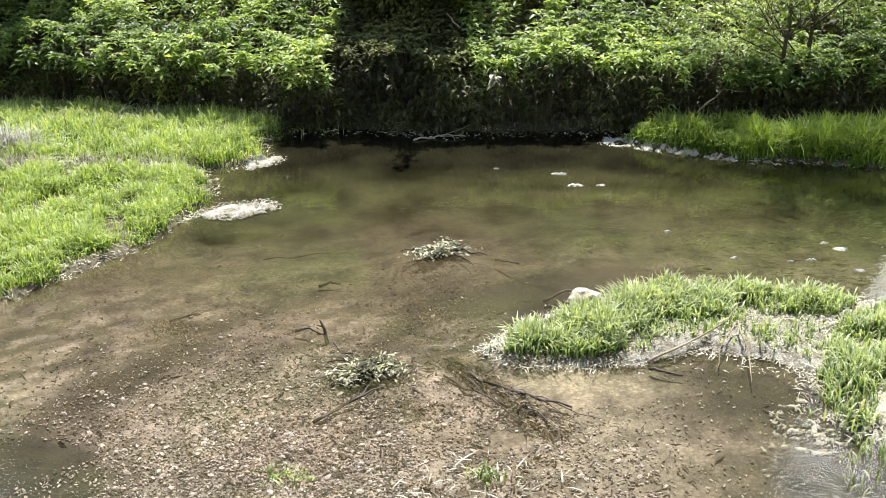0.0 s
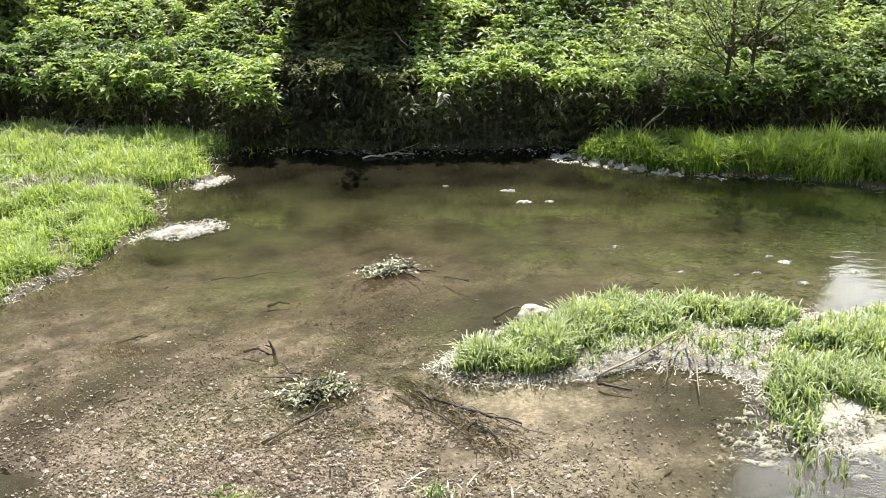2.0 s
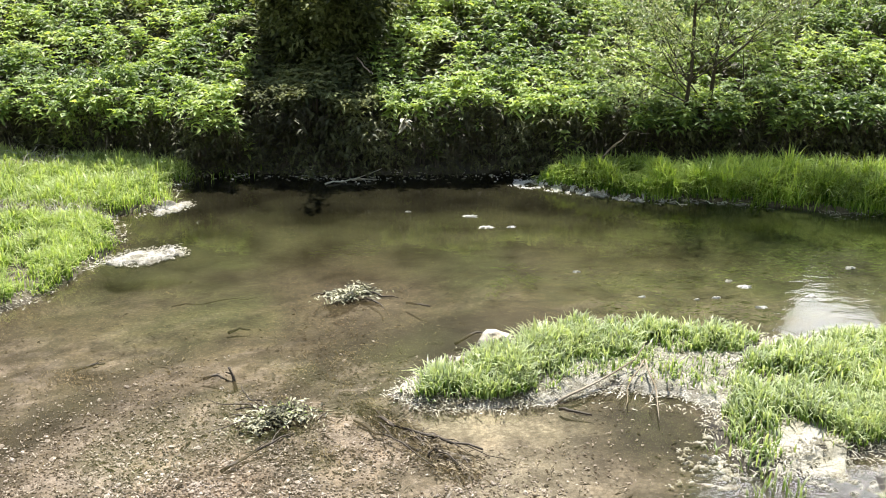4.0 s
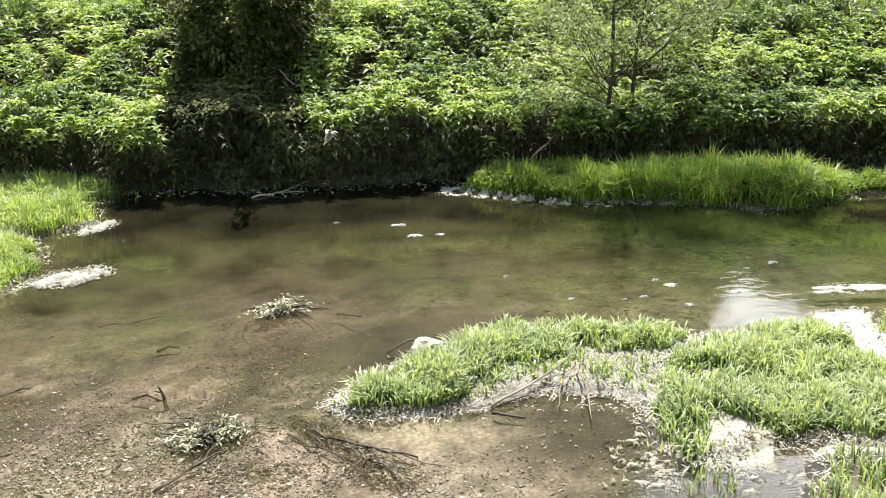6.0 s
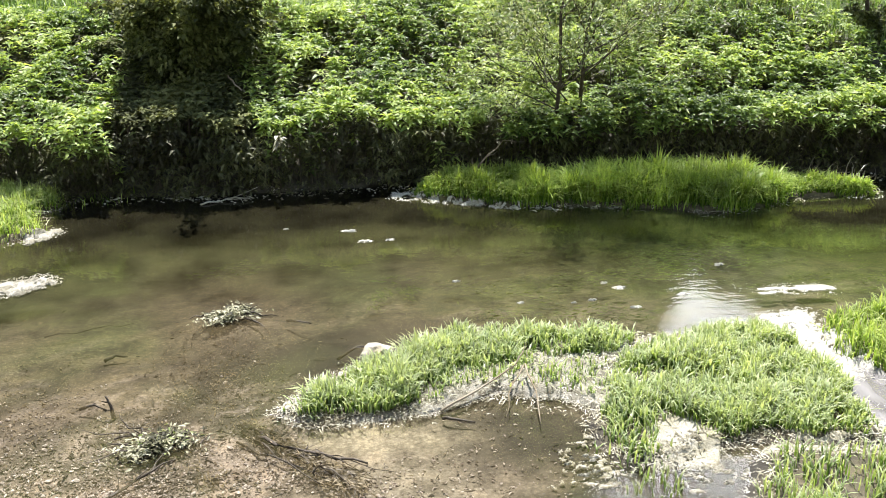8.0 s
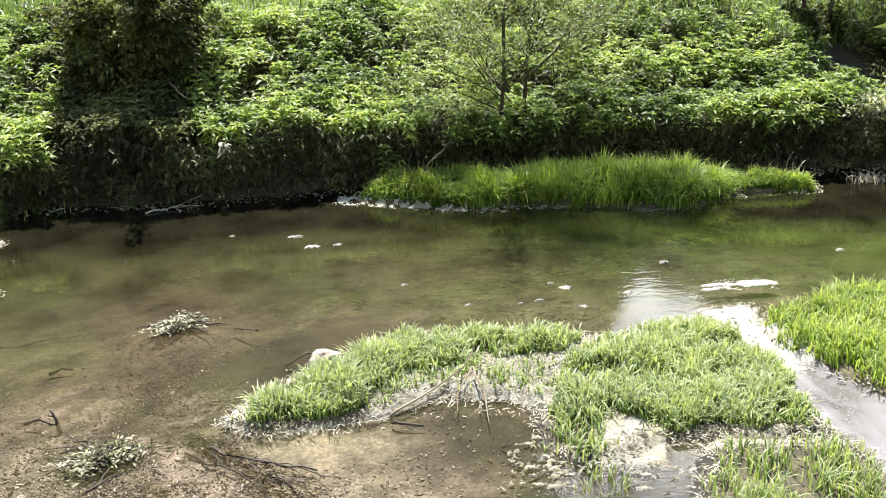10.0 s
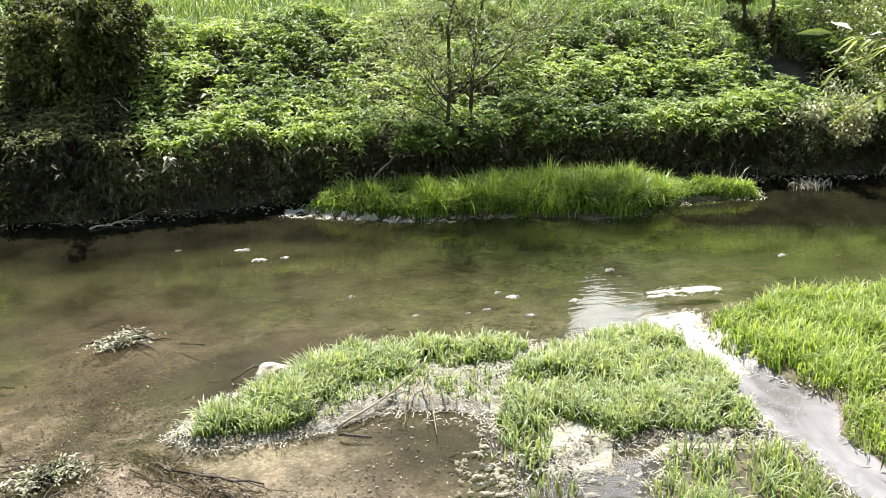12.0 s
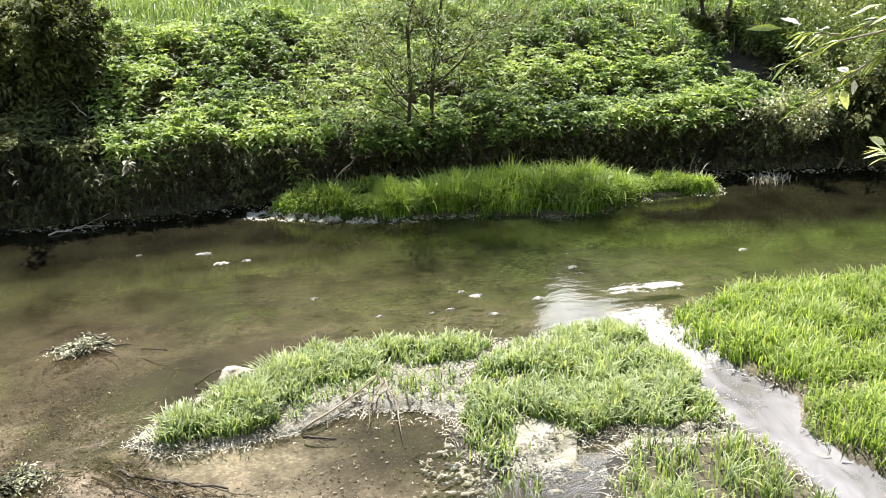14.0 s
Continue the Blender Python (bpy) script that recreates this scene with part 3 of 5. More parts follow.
def balsam_thicket(name, x0, x1, count, seed, label, material, within):
    """A stand of tall leafy stems, whorls of lance leaves at the heads, where within(x, d, n) allows it."""
    rng = np.random.default_rng(seed)
    x = rng.uniform(x0, x1, count)
    d = 0.02 + 3.7 * rng.uniform(0, 1, count) ** 1.08
    d = np.where((x > 6) & (d > 2.6) & (rng.uniform(0, 1, count) < 0.75), d - 2.3, d)
    y = bank_y(x) + d
    top = ground_height(x, y) + np.interp(d, [0, 0.15, 0.4, 0.8, 3, 3.5], [0.98, 0.86, 0.66, 0.5, 0.42, 0.3]) + (fuzz(x, y, 1.3, 5) - 0.5) * 0.5 + rng.normal(0, 0.035, count)
    low = (rng.uniform(0, 1, count) < np.where(x < -0.8, 0.12, 0.015)) & (fuzz(x, 0 * x, 0.8, 15) > 0.42)
    d = np.where(low, rng.uniform(-0.1, 0.15, count), d)
    y = bank_y(x) + d
    top = np.where(low, rng.uniform(0.3, 0.85, count), top)
    hang = ((x < -1.3) | (x > 2.6) & (x < 8.8)) & (rng.uniform(0, 1, count) < 0.1)
    d = np.where(hang, rng.uniform(-1, 0, count) * np.where(x < 0, 0.3, 0.24), d)
    y = bank_y(x) + d
    top = np.where(hang, 0.98 + 0.95 * d + rng.normal(0, 0.05, count), top)
    lean = np.stack([rng.normal(0, 0.1, count), rng.normal(-0.05, 0.08, count), np.ones(count)], 1)
    ok = within(x, d, fuzz(x, y, 2.2, seed + 1) - 0.5)
    x, y, d, top, lean = x[ok], y[ok], d[ok], top[ok], lean[ok]
    count = len(x)
    vs = []
    for drop, k, size, rise in ((-0.01, 3, 0.075, 0.9), (0.0, 5, 0.125, 0.5), (0.045, 5, 0.14, 0.22), (0.11, 3, 0.12, 0.05)):
        turn = rng.uniform(0, 6.28, count)
        for j in range(k):
            a = turn + j * 6.28 / k + rng.normal(0, 0.2, count)
            p = np.stack([x, y, top], 1) - lean * drop
            way = np.stack([np.cos(a), np.sin(a), rise + rng.normal(0, 0.16, count)], 1)
            L = size * rng.uniform(0.75, 1.2, count)
            vs.append(leaves(p, way, L, L * rng.uniform(0.28, 0.4, count), 0.3, rng, True))
    front = d < 0.7
    m = int(front.sum())
    head = (np.stack([x, y, top], 1) - lean * 0.1)[front]
    foot = np.stack([x[front], np.maximum(y[front], bank_y(x[front]) + 0.12), np.zeros(m)], 1)
    foot[:, 2] = ground_height(foot[:, 0], foot[:, 1]) - 0.03
    turn = np.array([0.0, 2.1, 4.2])
    ring = np.stack([np.cos(turn), np.sin(turn), 0 * turn], 1)[None] * 0.006
    tri = np.array([(0, 1, 4), (0, 4, 3), (1, 2, 5), (1, 5, 4), (2, 0, 3), (2, 3, 5)])
    stems = np.concatenate([foot[:, None] + ring, head[:, None] + ring * 0.6], 1).reshape(-1, 3)
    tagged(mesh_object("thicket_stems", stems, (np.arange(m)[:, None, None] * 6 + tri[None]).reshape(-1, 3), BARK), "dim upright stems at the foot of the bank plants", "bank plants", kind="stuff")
    v, f = merge(*vs)
    return tagged(mesh_object(name, v, f, material), label, "bank plants", kind="stuff")


def hedge_face(seed=5):
    """The overhanging foot of the thicket, its shade put into the leaf colour."""
    rng = np.random.default_rng(seed)
    n = 4500
    x = rng.uniform(-7.4, 13.4, n)
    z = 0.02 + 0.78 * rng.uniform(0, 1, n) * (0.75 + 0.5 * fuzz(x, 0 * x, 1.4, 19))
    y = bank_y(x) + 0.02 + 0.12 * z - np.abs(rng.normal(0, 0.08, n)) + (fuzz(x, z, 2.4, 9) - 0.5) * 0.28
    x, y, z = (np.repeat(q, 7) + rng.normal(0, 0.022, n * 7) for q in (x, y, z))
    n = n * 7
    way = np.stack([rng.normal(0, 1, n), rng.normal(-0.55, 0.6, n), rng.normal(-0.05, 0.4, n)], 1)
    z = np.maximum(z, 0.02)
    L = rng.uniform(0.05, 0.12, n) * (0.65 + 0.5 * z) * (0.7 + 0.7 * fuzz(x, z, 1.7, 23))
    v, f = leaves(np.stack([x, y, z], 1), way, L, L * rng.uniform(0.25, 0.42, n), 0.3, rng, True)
    return tagged(mesh_object("hedge_foot", v, f, HEDGE), "leaves overhanging the bank foot, its shade put into their dark colour", "bank plants", kind="stuff")


# Outline of the alder's cast shade, filled with darker-leaved plants.
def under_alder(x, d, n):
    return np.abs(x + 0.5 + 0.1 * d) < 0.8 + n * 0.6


def open_bank(x, d, n):
    """Everywhere but under the alder, on the bare strip standing for the bank tree's shade and in the hollow at the
    bend.
    """
    # Plants left out below the bank tree to draw its cast shade.
    shade_wedge = np.abs(x - 9.75 + 0.2 * (d - 1.5)) < 0.44 + n * 0.5
    hollow = (x > 10.1 + n) & (d < 0.5 + n)
    return ~(under_alder(x, d, n) | (shade_wedge & (d > 0.7)) | hollow)


balsam_thicket("bank_thicket", -7.6, 14.2, 5300, 3, "dense sunlit green lance-leaved plants covering the bank", BALSAM, open_bank)
balsam_thicket("shaded_thicket", -1.8, 0.8, 900, 4, "leafy bank plants with the alder's shade put into their colour", DARKLEAF, under_alder)
hedge_face()


def undergrowth(seed=6):
    """Leaves of the lower stems in the same shade-dark colour, closing the thicket under its heads."""
    rng = np.random.default_rng(seed)
    n = 34000
    x = rng.uniform(-7.6, 14.2, n)
    d = rng.uniform(0.0, 3.7, n)
    y = bank_y(x) + d
    z = ground_height(x, y) + rng.uniform(0.03, 1, n) ** 0.8 * np.interp(d, [0, 0.4, 0.8, 3.7], [0.6, 0.42, 0.3, 0.2])
    # Same bare strip, for the shade cast by the bank tree.
    ok = ~((np.abs(x - 9.75 + 0.2 * (d - 1.5)) < 0.45) & (d > 0.7))
    x, y, z = x[ok], y[ok], z[ok]
    n = len(x)
    way = np.stack([rng.normal(0, 1, n), rng.normal(-0.2, 1, n), rng.normal(0.1, 0.35, n)], 1)
    L = rng.uniform(0.09, 0.17, n)
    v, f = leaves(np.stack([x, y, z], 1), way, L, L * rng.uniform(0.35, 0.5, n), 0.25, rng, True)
    return tagged(mesh_object("undergrowth", v, f, HEDGE), "lower leaves of the bank plants, coloured dark as shaded gaps", "bank plants", kind="stuff")


undergrowth()


def grass_patch(name, polys, count, tall, wide, lean, material, seed, label, keep=0.25, edge=0.25, box=None, thin=None, ease=None, clump=0.9):
    """A patch of grass within outlines, in tussocks, lower at the rim."""
    rng = np.random.default_rng(seed)
    pts = np.concatenate([np.array(p) for p in polys])
    x0, y0, x1, y1 = box or (*pts.min(0), *pts.max(0))
    x, y = scatter(count * 4, x0, x1, y0, y1, rng)
    s = np.full(len(x), -9.0)
    for p in polys:
        s = np.maximum(s, inside(p, x, y))
    s = s + (fuzz(x, y, 3, seed) - 0.5) * 0.2
    tuft = fuzz(x, y, 4.5, seed + 3, 2)
    ok = (s > 0) & (rng.uniform(0, 1, len(x)) < np.clip(tuft * 2 - keep, 0.08, 1)) & (rng.uniform(0, 1, len(x)) < np.clip(s / edge + 0.35, 0, 1))
    if thin is not None:
        ok &= rng.uniform(0, 1, len(x)) > thin(x, y)
    x, y, s, tuft = x[ok][:count], y[ok][:count], s[ok][:count], tuft[ok][:count]
    n = len(x)
    if ease is not None:
        tall = tall * ease(x, y)
    h = tall * (0.95 - clump * 0.5 + clump * tuft) * rng.uniform(0.55, 1.2, n) * np.clip(0.6 + s / edge * 0.4, 0.5, 1)
    v, f = blades(x, y, ground_height(x, y) - 0.01, h, wide * rng.uniform(0.6, 1.3, n), lean, rng)
    ob = mesh_object(name, v, f, material)
    tip = ob.data.attributes.new("tip", "FLOAT", "POINT")
    tip.data.foreach_set("value", np.tile(np.array([0, 0, 0.4, 0.4, 0.75, 0.75, 1.0], np.float32), n))
    return tagged(ob, label, "grass", kind="stuff")


grass_patch("grass_patch", [LEFT_FRONT], 42000, 0.17, 0.0115, 0.6, GRASS, 101, "lush bright green water grass on the bank edge", box=(-6.6, 7.5, -2.3, 12.5), keep=0.45, clump=1.1)
grass_patch("grass_patch", [LEFT_BACK], 28000, 0.24, 0.011, 0.6, GRASS, 102, "bright green grass spit below the hedge", box=(-7.2, 12.2, -1.8, 14.8))
grass_patch("grass_patch", [NEAR_ARCH], 10500, 0.23, 0.0145, 0.45, GRASS_PALE, 103, "arched tuft of pale green water grass in the stream", keep=0.55, clump=0.8)
grass_patch("grass_patch", [NEAR_LOBE], 12000, 0.2, 0.014, 0.48, GRASS_PALE, 104, "rounded islet of pale green water grass, glints painted into its white tips", keep=0.6, clump=0.7, thin=lambda x, y: 0.97 * np.clip(1.6 - 1.3 * np.hypot((x - 3.36) / 0.24, (y - 7.1) / 0.34), 0, 1))
grass_patch("grass_patch", [NEAR_TUFT], 1250, 0.21, 0.013, 0.42, GRASS_PALE, 105, "sparse green grass growing out of shallow water", keep=0.5, thin=lambda x, y: np.interp(y, [6.0, 6.6], [0.0, 0.65]))
grass_patch("grass_patch", [RIGHT_BANK], 32000, 0.22, 0.0125, 0.48, GRASS, 106, "thick green grass on the low stream bank", box=(5.2, 4.2, 9.5, 9.3))
grass_patch("grass_patch", [FAR_ISLE], 24000, 0.4, 0.014, 0.6, GRASS_DEEP, 107, "tall bright green grass islet under the far bank", keep=0.4, clump=1.0, ease=lambda x, y: np.interp(x, [2, 2.8, 3.6, 5, 6.2, 7, 8.1], [0.45, 0.8, 0.85, 1.0, 0.95, 0.65, 0.45]))


grass_patch("grass_patch", [[(2.62, 7.05), (2.85, 7.15), (3.2, 6.9), (3.15, 6.2), (2.7, 6.1)]], 100, 0.17, 0.013, 0.45, GRASS_PALE, 110, "thin green blades standing in grey shallow water", keep=0.7)
grass_patch("mat_grass", [MAT], 1000, 0.14, 0.013, 0.5, GRASS_PALE, 109, "sparse green blades sprouting from a dead grass mat", keep=0.8)
grass_patch("dry_grass", [[(-5.2, 12.1), (-2.85, 12.12), (-2.8, 12.38), (-5.2, 12.4)]], 1300, 0.27, 0.009, 0.9, BLEACHED, 108, "pale bleached grass between two green stands", keep=0.6)


def meadow_edge(seed=9):
    rng = np.random.default_rng(seed)
    n = 22000
    x = rng.uniform(-7.6, 14.4, n)
    y = bank_y(x) + np.where(x > 6, rng.uniform(2.4, 7.0, n), rng.uniform(3.0, 7.0, n))
    v, f = blades(x, y, ground_height(x, y), rng.uniform(0.2, 0.6, n) * (0.5 + fuzz(x, y, 1.1, 77)), rng.uniform(0.008, 0.02, n), 0.7, rng)
    return tagged(mesh_object("meadow_grass", v, f, MEADOW), "sunny meadow grass along the top of the bank", "grass", kind="stuff")


meadow_edge()


# ---- trees and shrubs ----
def tree(name, base, height, spread, material, seed, label, stems=1, leaf=0.09, ratio=0.35, count=3500, girth=0.05, crown_from=0.3, open_way=(0, 0), category="tree", bark=None, fan=1.0, flare=(1.15, -0.6), apart=0.42):
    """Tapered trunk, limbs and a ragged crown of single leaves."""
    rng = np.random.default_rng(seed)
    bx, by = base
    bz = float(ground_height(np.array([bx]), np.array([by]))[0]) - 0.08
    root = tagged(new(name), label, category)
    root.location = (bx, by, bz)
    tips = []
    for s in range(stems):
        off = np.array([(s - (stems - 1) / 2) * apart, rng.normal(0, 0.05), 0])
        top = off + np.array([open_way[0] + rng.normal(0, 0.08) * height, open_way[1] + rng.normal(0, 0.06) * height, height * rng.uniform(0.9, 1.05)])
        line = bent(off, top, 7, 0.02, rng)
        rad = [girth * (1 - 0.85 * i / 7) for i in range(8)]
        v, f = tube(line, rad, 8)
        mesh_object("trunk", v, f, bark or BARK, root, smooth=True)
        for k in range(int(10 * fan)):
            q = rng.uniform(crown_from, 0.95)
            at = line[int(q * 7)] * (1 - (q * 7) % 1) + line[min(int(q * 7) + 1, 7)] * ((q * 7) % 1)
            a = rng.uniform(0, 6.28)
            reach = spread * (flare[0] + flare[1] * q) * rng.uniform(0.6, 1.0)
            end = at + np.array([math.cos(a) * reach + open_way[0] * 0.5, math.sin(a) * reach * 0.8, reach * rng.uniform(0.3, 1.0)])
            limb = bent(at, end, 4, 0.05, rng)
            pieces = [tube(limb, [girth * 0.35, girth * 0.28, girth * 0.2, girth * 0.14, girth * 0.06], 5)]
            for j in range(4):
                start = limb[1 + j % 3]
                tip = start + (end - at) * rng.uniform(0.3, 0.6) + rng.normal(0, 0.2 * reach, 3)
                pieces.append(tube(bent(start, tip, 3, 0.06, rng), [girth * 0.14, girth * 0.1, girth * 0.07, girth * 0.03], 4))
                tips.append((start, tip))
            tips.append((limb[1], end))
            v, f = joined(pieces)
            mesh_object("limb", v, f, bark or BARK, root)
    pick = rng.integers(0, len(tips), count)
    a = np.array([t[0] for t in tips])[pick]
    b = np.array([t[1] for t in tips])[pick]
    q = rng.uniform(0.15, 1.08, (count, 1))
    p = a + (b - a) * q + rng.normal(0, 0.05 * spread + 0.02, (count, 3))
    way = unit(b - a) + rng.normal(0, 0.7, (count, 3)) + np.array([0, 0, -0.25])
    L = leaf * rng.uniform(0.6, 1.3, count)
    v, f = leaves(p, way, L, L * ratio * rng.uniform(0.8, 1.2, count), 0.2, rng, True)
    mesh_object("crown", v, f, material, root)
    return root


tree("dark_alder", (-0.45, 15.3), 1.4, 0.85, OLIVE, 21, "dense dark alder standing on the bank top in shade", leaf=0.085, ratio=0.55, count=64000, girth=0.07, crown_from=0.02, fan=8.0, flare=(0.75, 0.3))
tree("dark_alder", (-6.1, 16.6), 4.4, 1.2, DARKLEAF, 29, "dark alder bush shading the end of the hedge", leaf=0.11, ratio=0.7, count=14000, girth=0.08, crown_from=0.08, fan=2.5)
tree("willow_sapling", (4.3, 14.0), 4.0, 1.9, WILLOW, 22, "slender two-stemmed grey willow sapling on the bank", stems=2, leaf=0.06, ratio=0.22, count=34000, girth=0.032, crown_from=0.12, open_way=(0.8, 0.0), fan=2.6, bark=SUNKEN, apart=0.5)
tree("bank_tree", (9.75, 15.7), 2.6, 0.42, OLIVE, 23, "dark leafy tree on the bank top casting shade", stems=2, leaf=0.08, ratio=0.55, count=9000, girth=0.04, crown_from=0.03, fan=3.0, flare=(0.6, 0.5))
tree("pale_bramble", (9.5, 12.95), 0.8, 0.75, SILVER, 24, "bramble arching over the water, gloss painted into its pale leaves", leaf=0.065, ratio=0.5, count=6500, girth=0.015, crown_from=0.2, category="shrub", fan=2.0)
# Dark leaves here stand in for the shaded hollow under the bend.
tree("streamside_bush", (11.0, 12.75), 1.1, 0.8, DARKLEAF, 25, "bush over the water at the bend, shade put into its dark leaves", leaf=0.1, ratio=0.5, count=6000, girth=0.04, crown_from=0.05, category="shrub", fan=2.0)


for k, (px, py, tall) in enumerate(((10.7, 13.7, 0.9), (11.7, 13.9, 1.0), (10.9, 14.6, 0.9), (11.9, 14.9, 1.1), (11.3, 15.7, 1.2))):
    tree("bank_shrub", (px, py), tall, 1.0, WILLOW, 26 + 40 * k, "sunlit grey-green shrub on the bank slope", leaf=0.075, ratio=0.32, count=5200, girth=0.02, crown_from=0.05, category="shrub", fan=2.0)


def far_woods(seed=31):
    """Distant wooded valley sides all round, uneven along the top; out of view, added to block low sky."""
    turn, gz = np.linspace(-180, 180, 560), np.linspace(0, 1, 24)
    az, T = np.meshgrid(turn, gz)
    X = az * 1.3
    # Crest raised or notched by what the water is to mirror.
    top = 40 + np.interp(az, [-31, -22, 10, 17, 23], [0, 14, 18, 19, 0]) + 6 * fuzz(X, 0 * X, 0.05, seed) - 14.5 * np.exp(-((az - 25.2 + 4 * (fuzz(X, 0 * X, 0.5, seed + 9) - 0.5)) / 3.8) ** 2) + 4 * (fuzz(X, 0 * X, 0.4, seed + 4) - 0.5)
    Z = 1 + T * top
    far = 66 + T ** 1.5 * 20 + (fuzz(X, Z, 0.22, seed + 7) - 0.5) * 7 + (fuzz(X, Z, 0.9, seed + 8) - 0.5) * 2.5
    n = len(turn)
    i = (np.arange(len(gz) - 1)[:, None] * n + np.arange(n - 1)[None]).ravel()
    ob = mesh_object("backdrop_woods", np.stack([far * np.sin(np.radians(az)), far * np.cos(np.radians(az)), Z], -1).reshape(-1, 3), np.stack([i, i + 1, i + 1 + n, i + n], 1), FARWOOD)
    return tagged(ob, "unseen ring of dark green woods added to shape reflections", "backdrop", kind="structure")


far_woods()


# ---- foam, straw and litter on the water ----
def crust(name, poly, material, seed, label, thick=0.02, rag=0.35, gap=0.42, flakes=900, fine=0.022, category="foam", straw=False, sheet=True, grain=1.0, size=(0.004, 0.013), flow=(1.0, 1.0)):
    """A ragged floating crust with holes: a lumpy sheet that dips under the water at its rim, and loose flakes on it."""
    rng = np.random.default_rng(seed)
    pts = np.array(poly)
    (x0, y0), (x1, y1) = pts.min(0) - 0.15, pts.max(0) + 0.15
    gx, gy = np.arange(x0, x1, fine), np.arange(y0, y1, fine)
    X, Y = np.meshgrid(gx, gy)
    edge = inside(poly, X, Y)
    full = np.minimum(np.clip(edge * 6 + 0.3, -1, 0.5) + (0.6 * fuzz(X * flow[0], Y * flow[1], 4.0 * grain, seed) + 0.4 * fuzz(X * flow[0], Y * flow[1], 17 * grain, seed + 6) - gap) * rag * 6, edge * 12 + 1.0)
    lump = fuzz(X, Y, 26, seed + 2)
    Z = np.maximum(0.004, ground_height(X, Y) + 0.003) + np.where(full > 0, np.minimum(full * 0.04, thick) * (0.4 + lump), -0.012)
    n = len(gx)
    i = (np.arange(len(gy) - 1)[:, None] * n + np.arange(n - 1)[None])
    some = (full[:-1, :-1] > 0) | (full[1:, :-1] > 0) | (full[:-1, 1:] > 0) | (full[1:, 1:] > 0)
    i = i[some]
    quads = np.stack([i, i + 1, i + 1 + n, i + n], 1)
    used, back = np.unique(quads, return_inverse=True)
    verts = np.stack([X, Y, Z], -1).reshape(-1, 3)[used]
    quads = back.reshape(-1, 4)
    tri = np.concatenate([quads[:, [0, 1, 2]], quads[:, [0, 2, 3]]])
    fx, fy = scatter(flakes * 4, x0, x1, y0, y1, rng)
    e0 = inside(poly, fx, fy)
    f0 = np.minimum(np.clip(e0 * 6 + 0.3, -1, 0.5) + (0.6 * fuzz(fx * flow[0], fy * flow[1], 4.0 * grain, seed) + 0.4 * fuzz(fx * flow[0], fy * flow[1], 17 * grain, seed + 6) - gap) * rag * 6, e0 * 12 + 1.3)
    ok = f0 > -0.5
    fx, fy = fx[ok][:flakes], fy[ok][:flakes]
    fv, ff = flake_arrays(fx, fy, np.maximum(0.006, ground_height(fx, fy)) + thick * 0.4, rng, *size)
    pile = [(verts, tri), (fv, ff)] if sheet else [(fv, ff)]
    if straw:
        k = len(fx) // 10
        pile.append(blades(fx[:k], fy[:k], np.maximum(0.01, ground_height(fx[:k], fy[:k])) + thick * 0.3, rng.uniform(0.03, 0.08, k), rng.uniform(0.006, 0.014, k), 1.3, rng, 0.3))
    v, f = merge(*pile)
    return tagged(mesh_object(name, v, f, material), label, category, kind="stuff")


def flake_arrays(x, y, z, rng, small, large):
    """Small uneven six-sided domes."""
    n = len(x)
    r = rng.uniform(small, large, n)
    a = np.linspace(0, 2 * math.pi, 7)[:-1][None] + rng.uniform(0, 1, (n, 1))
    rr = r[:, None] * rng.uniform(0.5, 1.2, (n, 6))
    st = rng.uniform(0.6, 1.6, (n, 1))
    rim = np.stack([x[:, None] + np.cos(a) * rr * st, y[:, None] + np.sin(a) * rr / st, np.repeat(z[:, None], 6, 1) + rng.normal(0, 0.15, (n, 6)) * r[:, None]], -1)
    topv = np.stack([x, y, z + r * rng.uniform(0.2, 0.6, n)], -1)[:, None]
    verts = np.concatenate([rim, topv], 1).reshape(-1, 3)
    tri = np.array([(k, (k + 1) % 6, 6) for k in range(6)])
    return verts, (np.arange(n)[:, None, None] * 7 + tri[None]).reshape(-1, 3)


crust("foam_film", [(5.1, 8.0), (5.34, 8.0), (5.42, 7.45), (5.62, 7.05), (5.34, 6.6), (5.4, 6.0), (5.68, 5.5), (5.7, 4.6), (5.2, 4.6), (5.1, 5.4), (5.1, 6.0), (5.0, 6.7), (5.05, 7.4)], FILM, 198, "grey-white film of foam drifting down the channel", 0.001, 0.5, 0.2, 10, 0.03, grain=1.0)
FOAM_HEAD = [(5.02, 9.05), (5.42, 9.1), (5.4, 8.5), (5.38, 7.9), (5.12, 7.8), (5.06, 8.4)]
crust("foam_run", FOAM_HEAD, FOAM_WHITE, 199, "white foam packed at the head of the channel", 0.003, 0.9, 0.44, 3500, 0.011, grain=3.2, size=(0.003, 0.009))
crust("foam_patch", [(3.05, 6.8), (3.45, 6.75), (3.62, 7.1), (3.6, 7.4), (3.25, 7.4)], FOAM, 202, "cream foam patch caught in the grass islet", 0.004, 1.1, 0.47, 1800, 0.01, grain=2.6, size=(0.003, 0.008))
crust("foam_patch", [(2.3, 6.6), (2.75, 6.5), (2.95, 7.0), (2.75, 7.3), (2.45, 7.05)], FOAM, 203, "broken white foam on grey shallow water", 0.001, 1.4, 0.7, 420, 0.009, flow=(0.8, 1.3), grain=3.4, size=(0.003, 0.008))
crust("foam_patch", [(3.2, 6.4), (3.75, 6.4), (3.8, 6.75), (3.3, 6.9)], FOAM, 204, "broken cream foam on grey shallow water", 0.001, 1.4, 0.7, 420, 0.009, flow=(0.8, 1.3), grain=3.4, size=(0.003, 0.008))
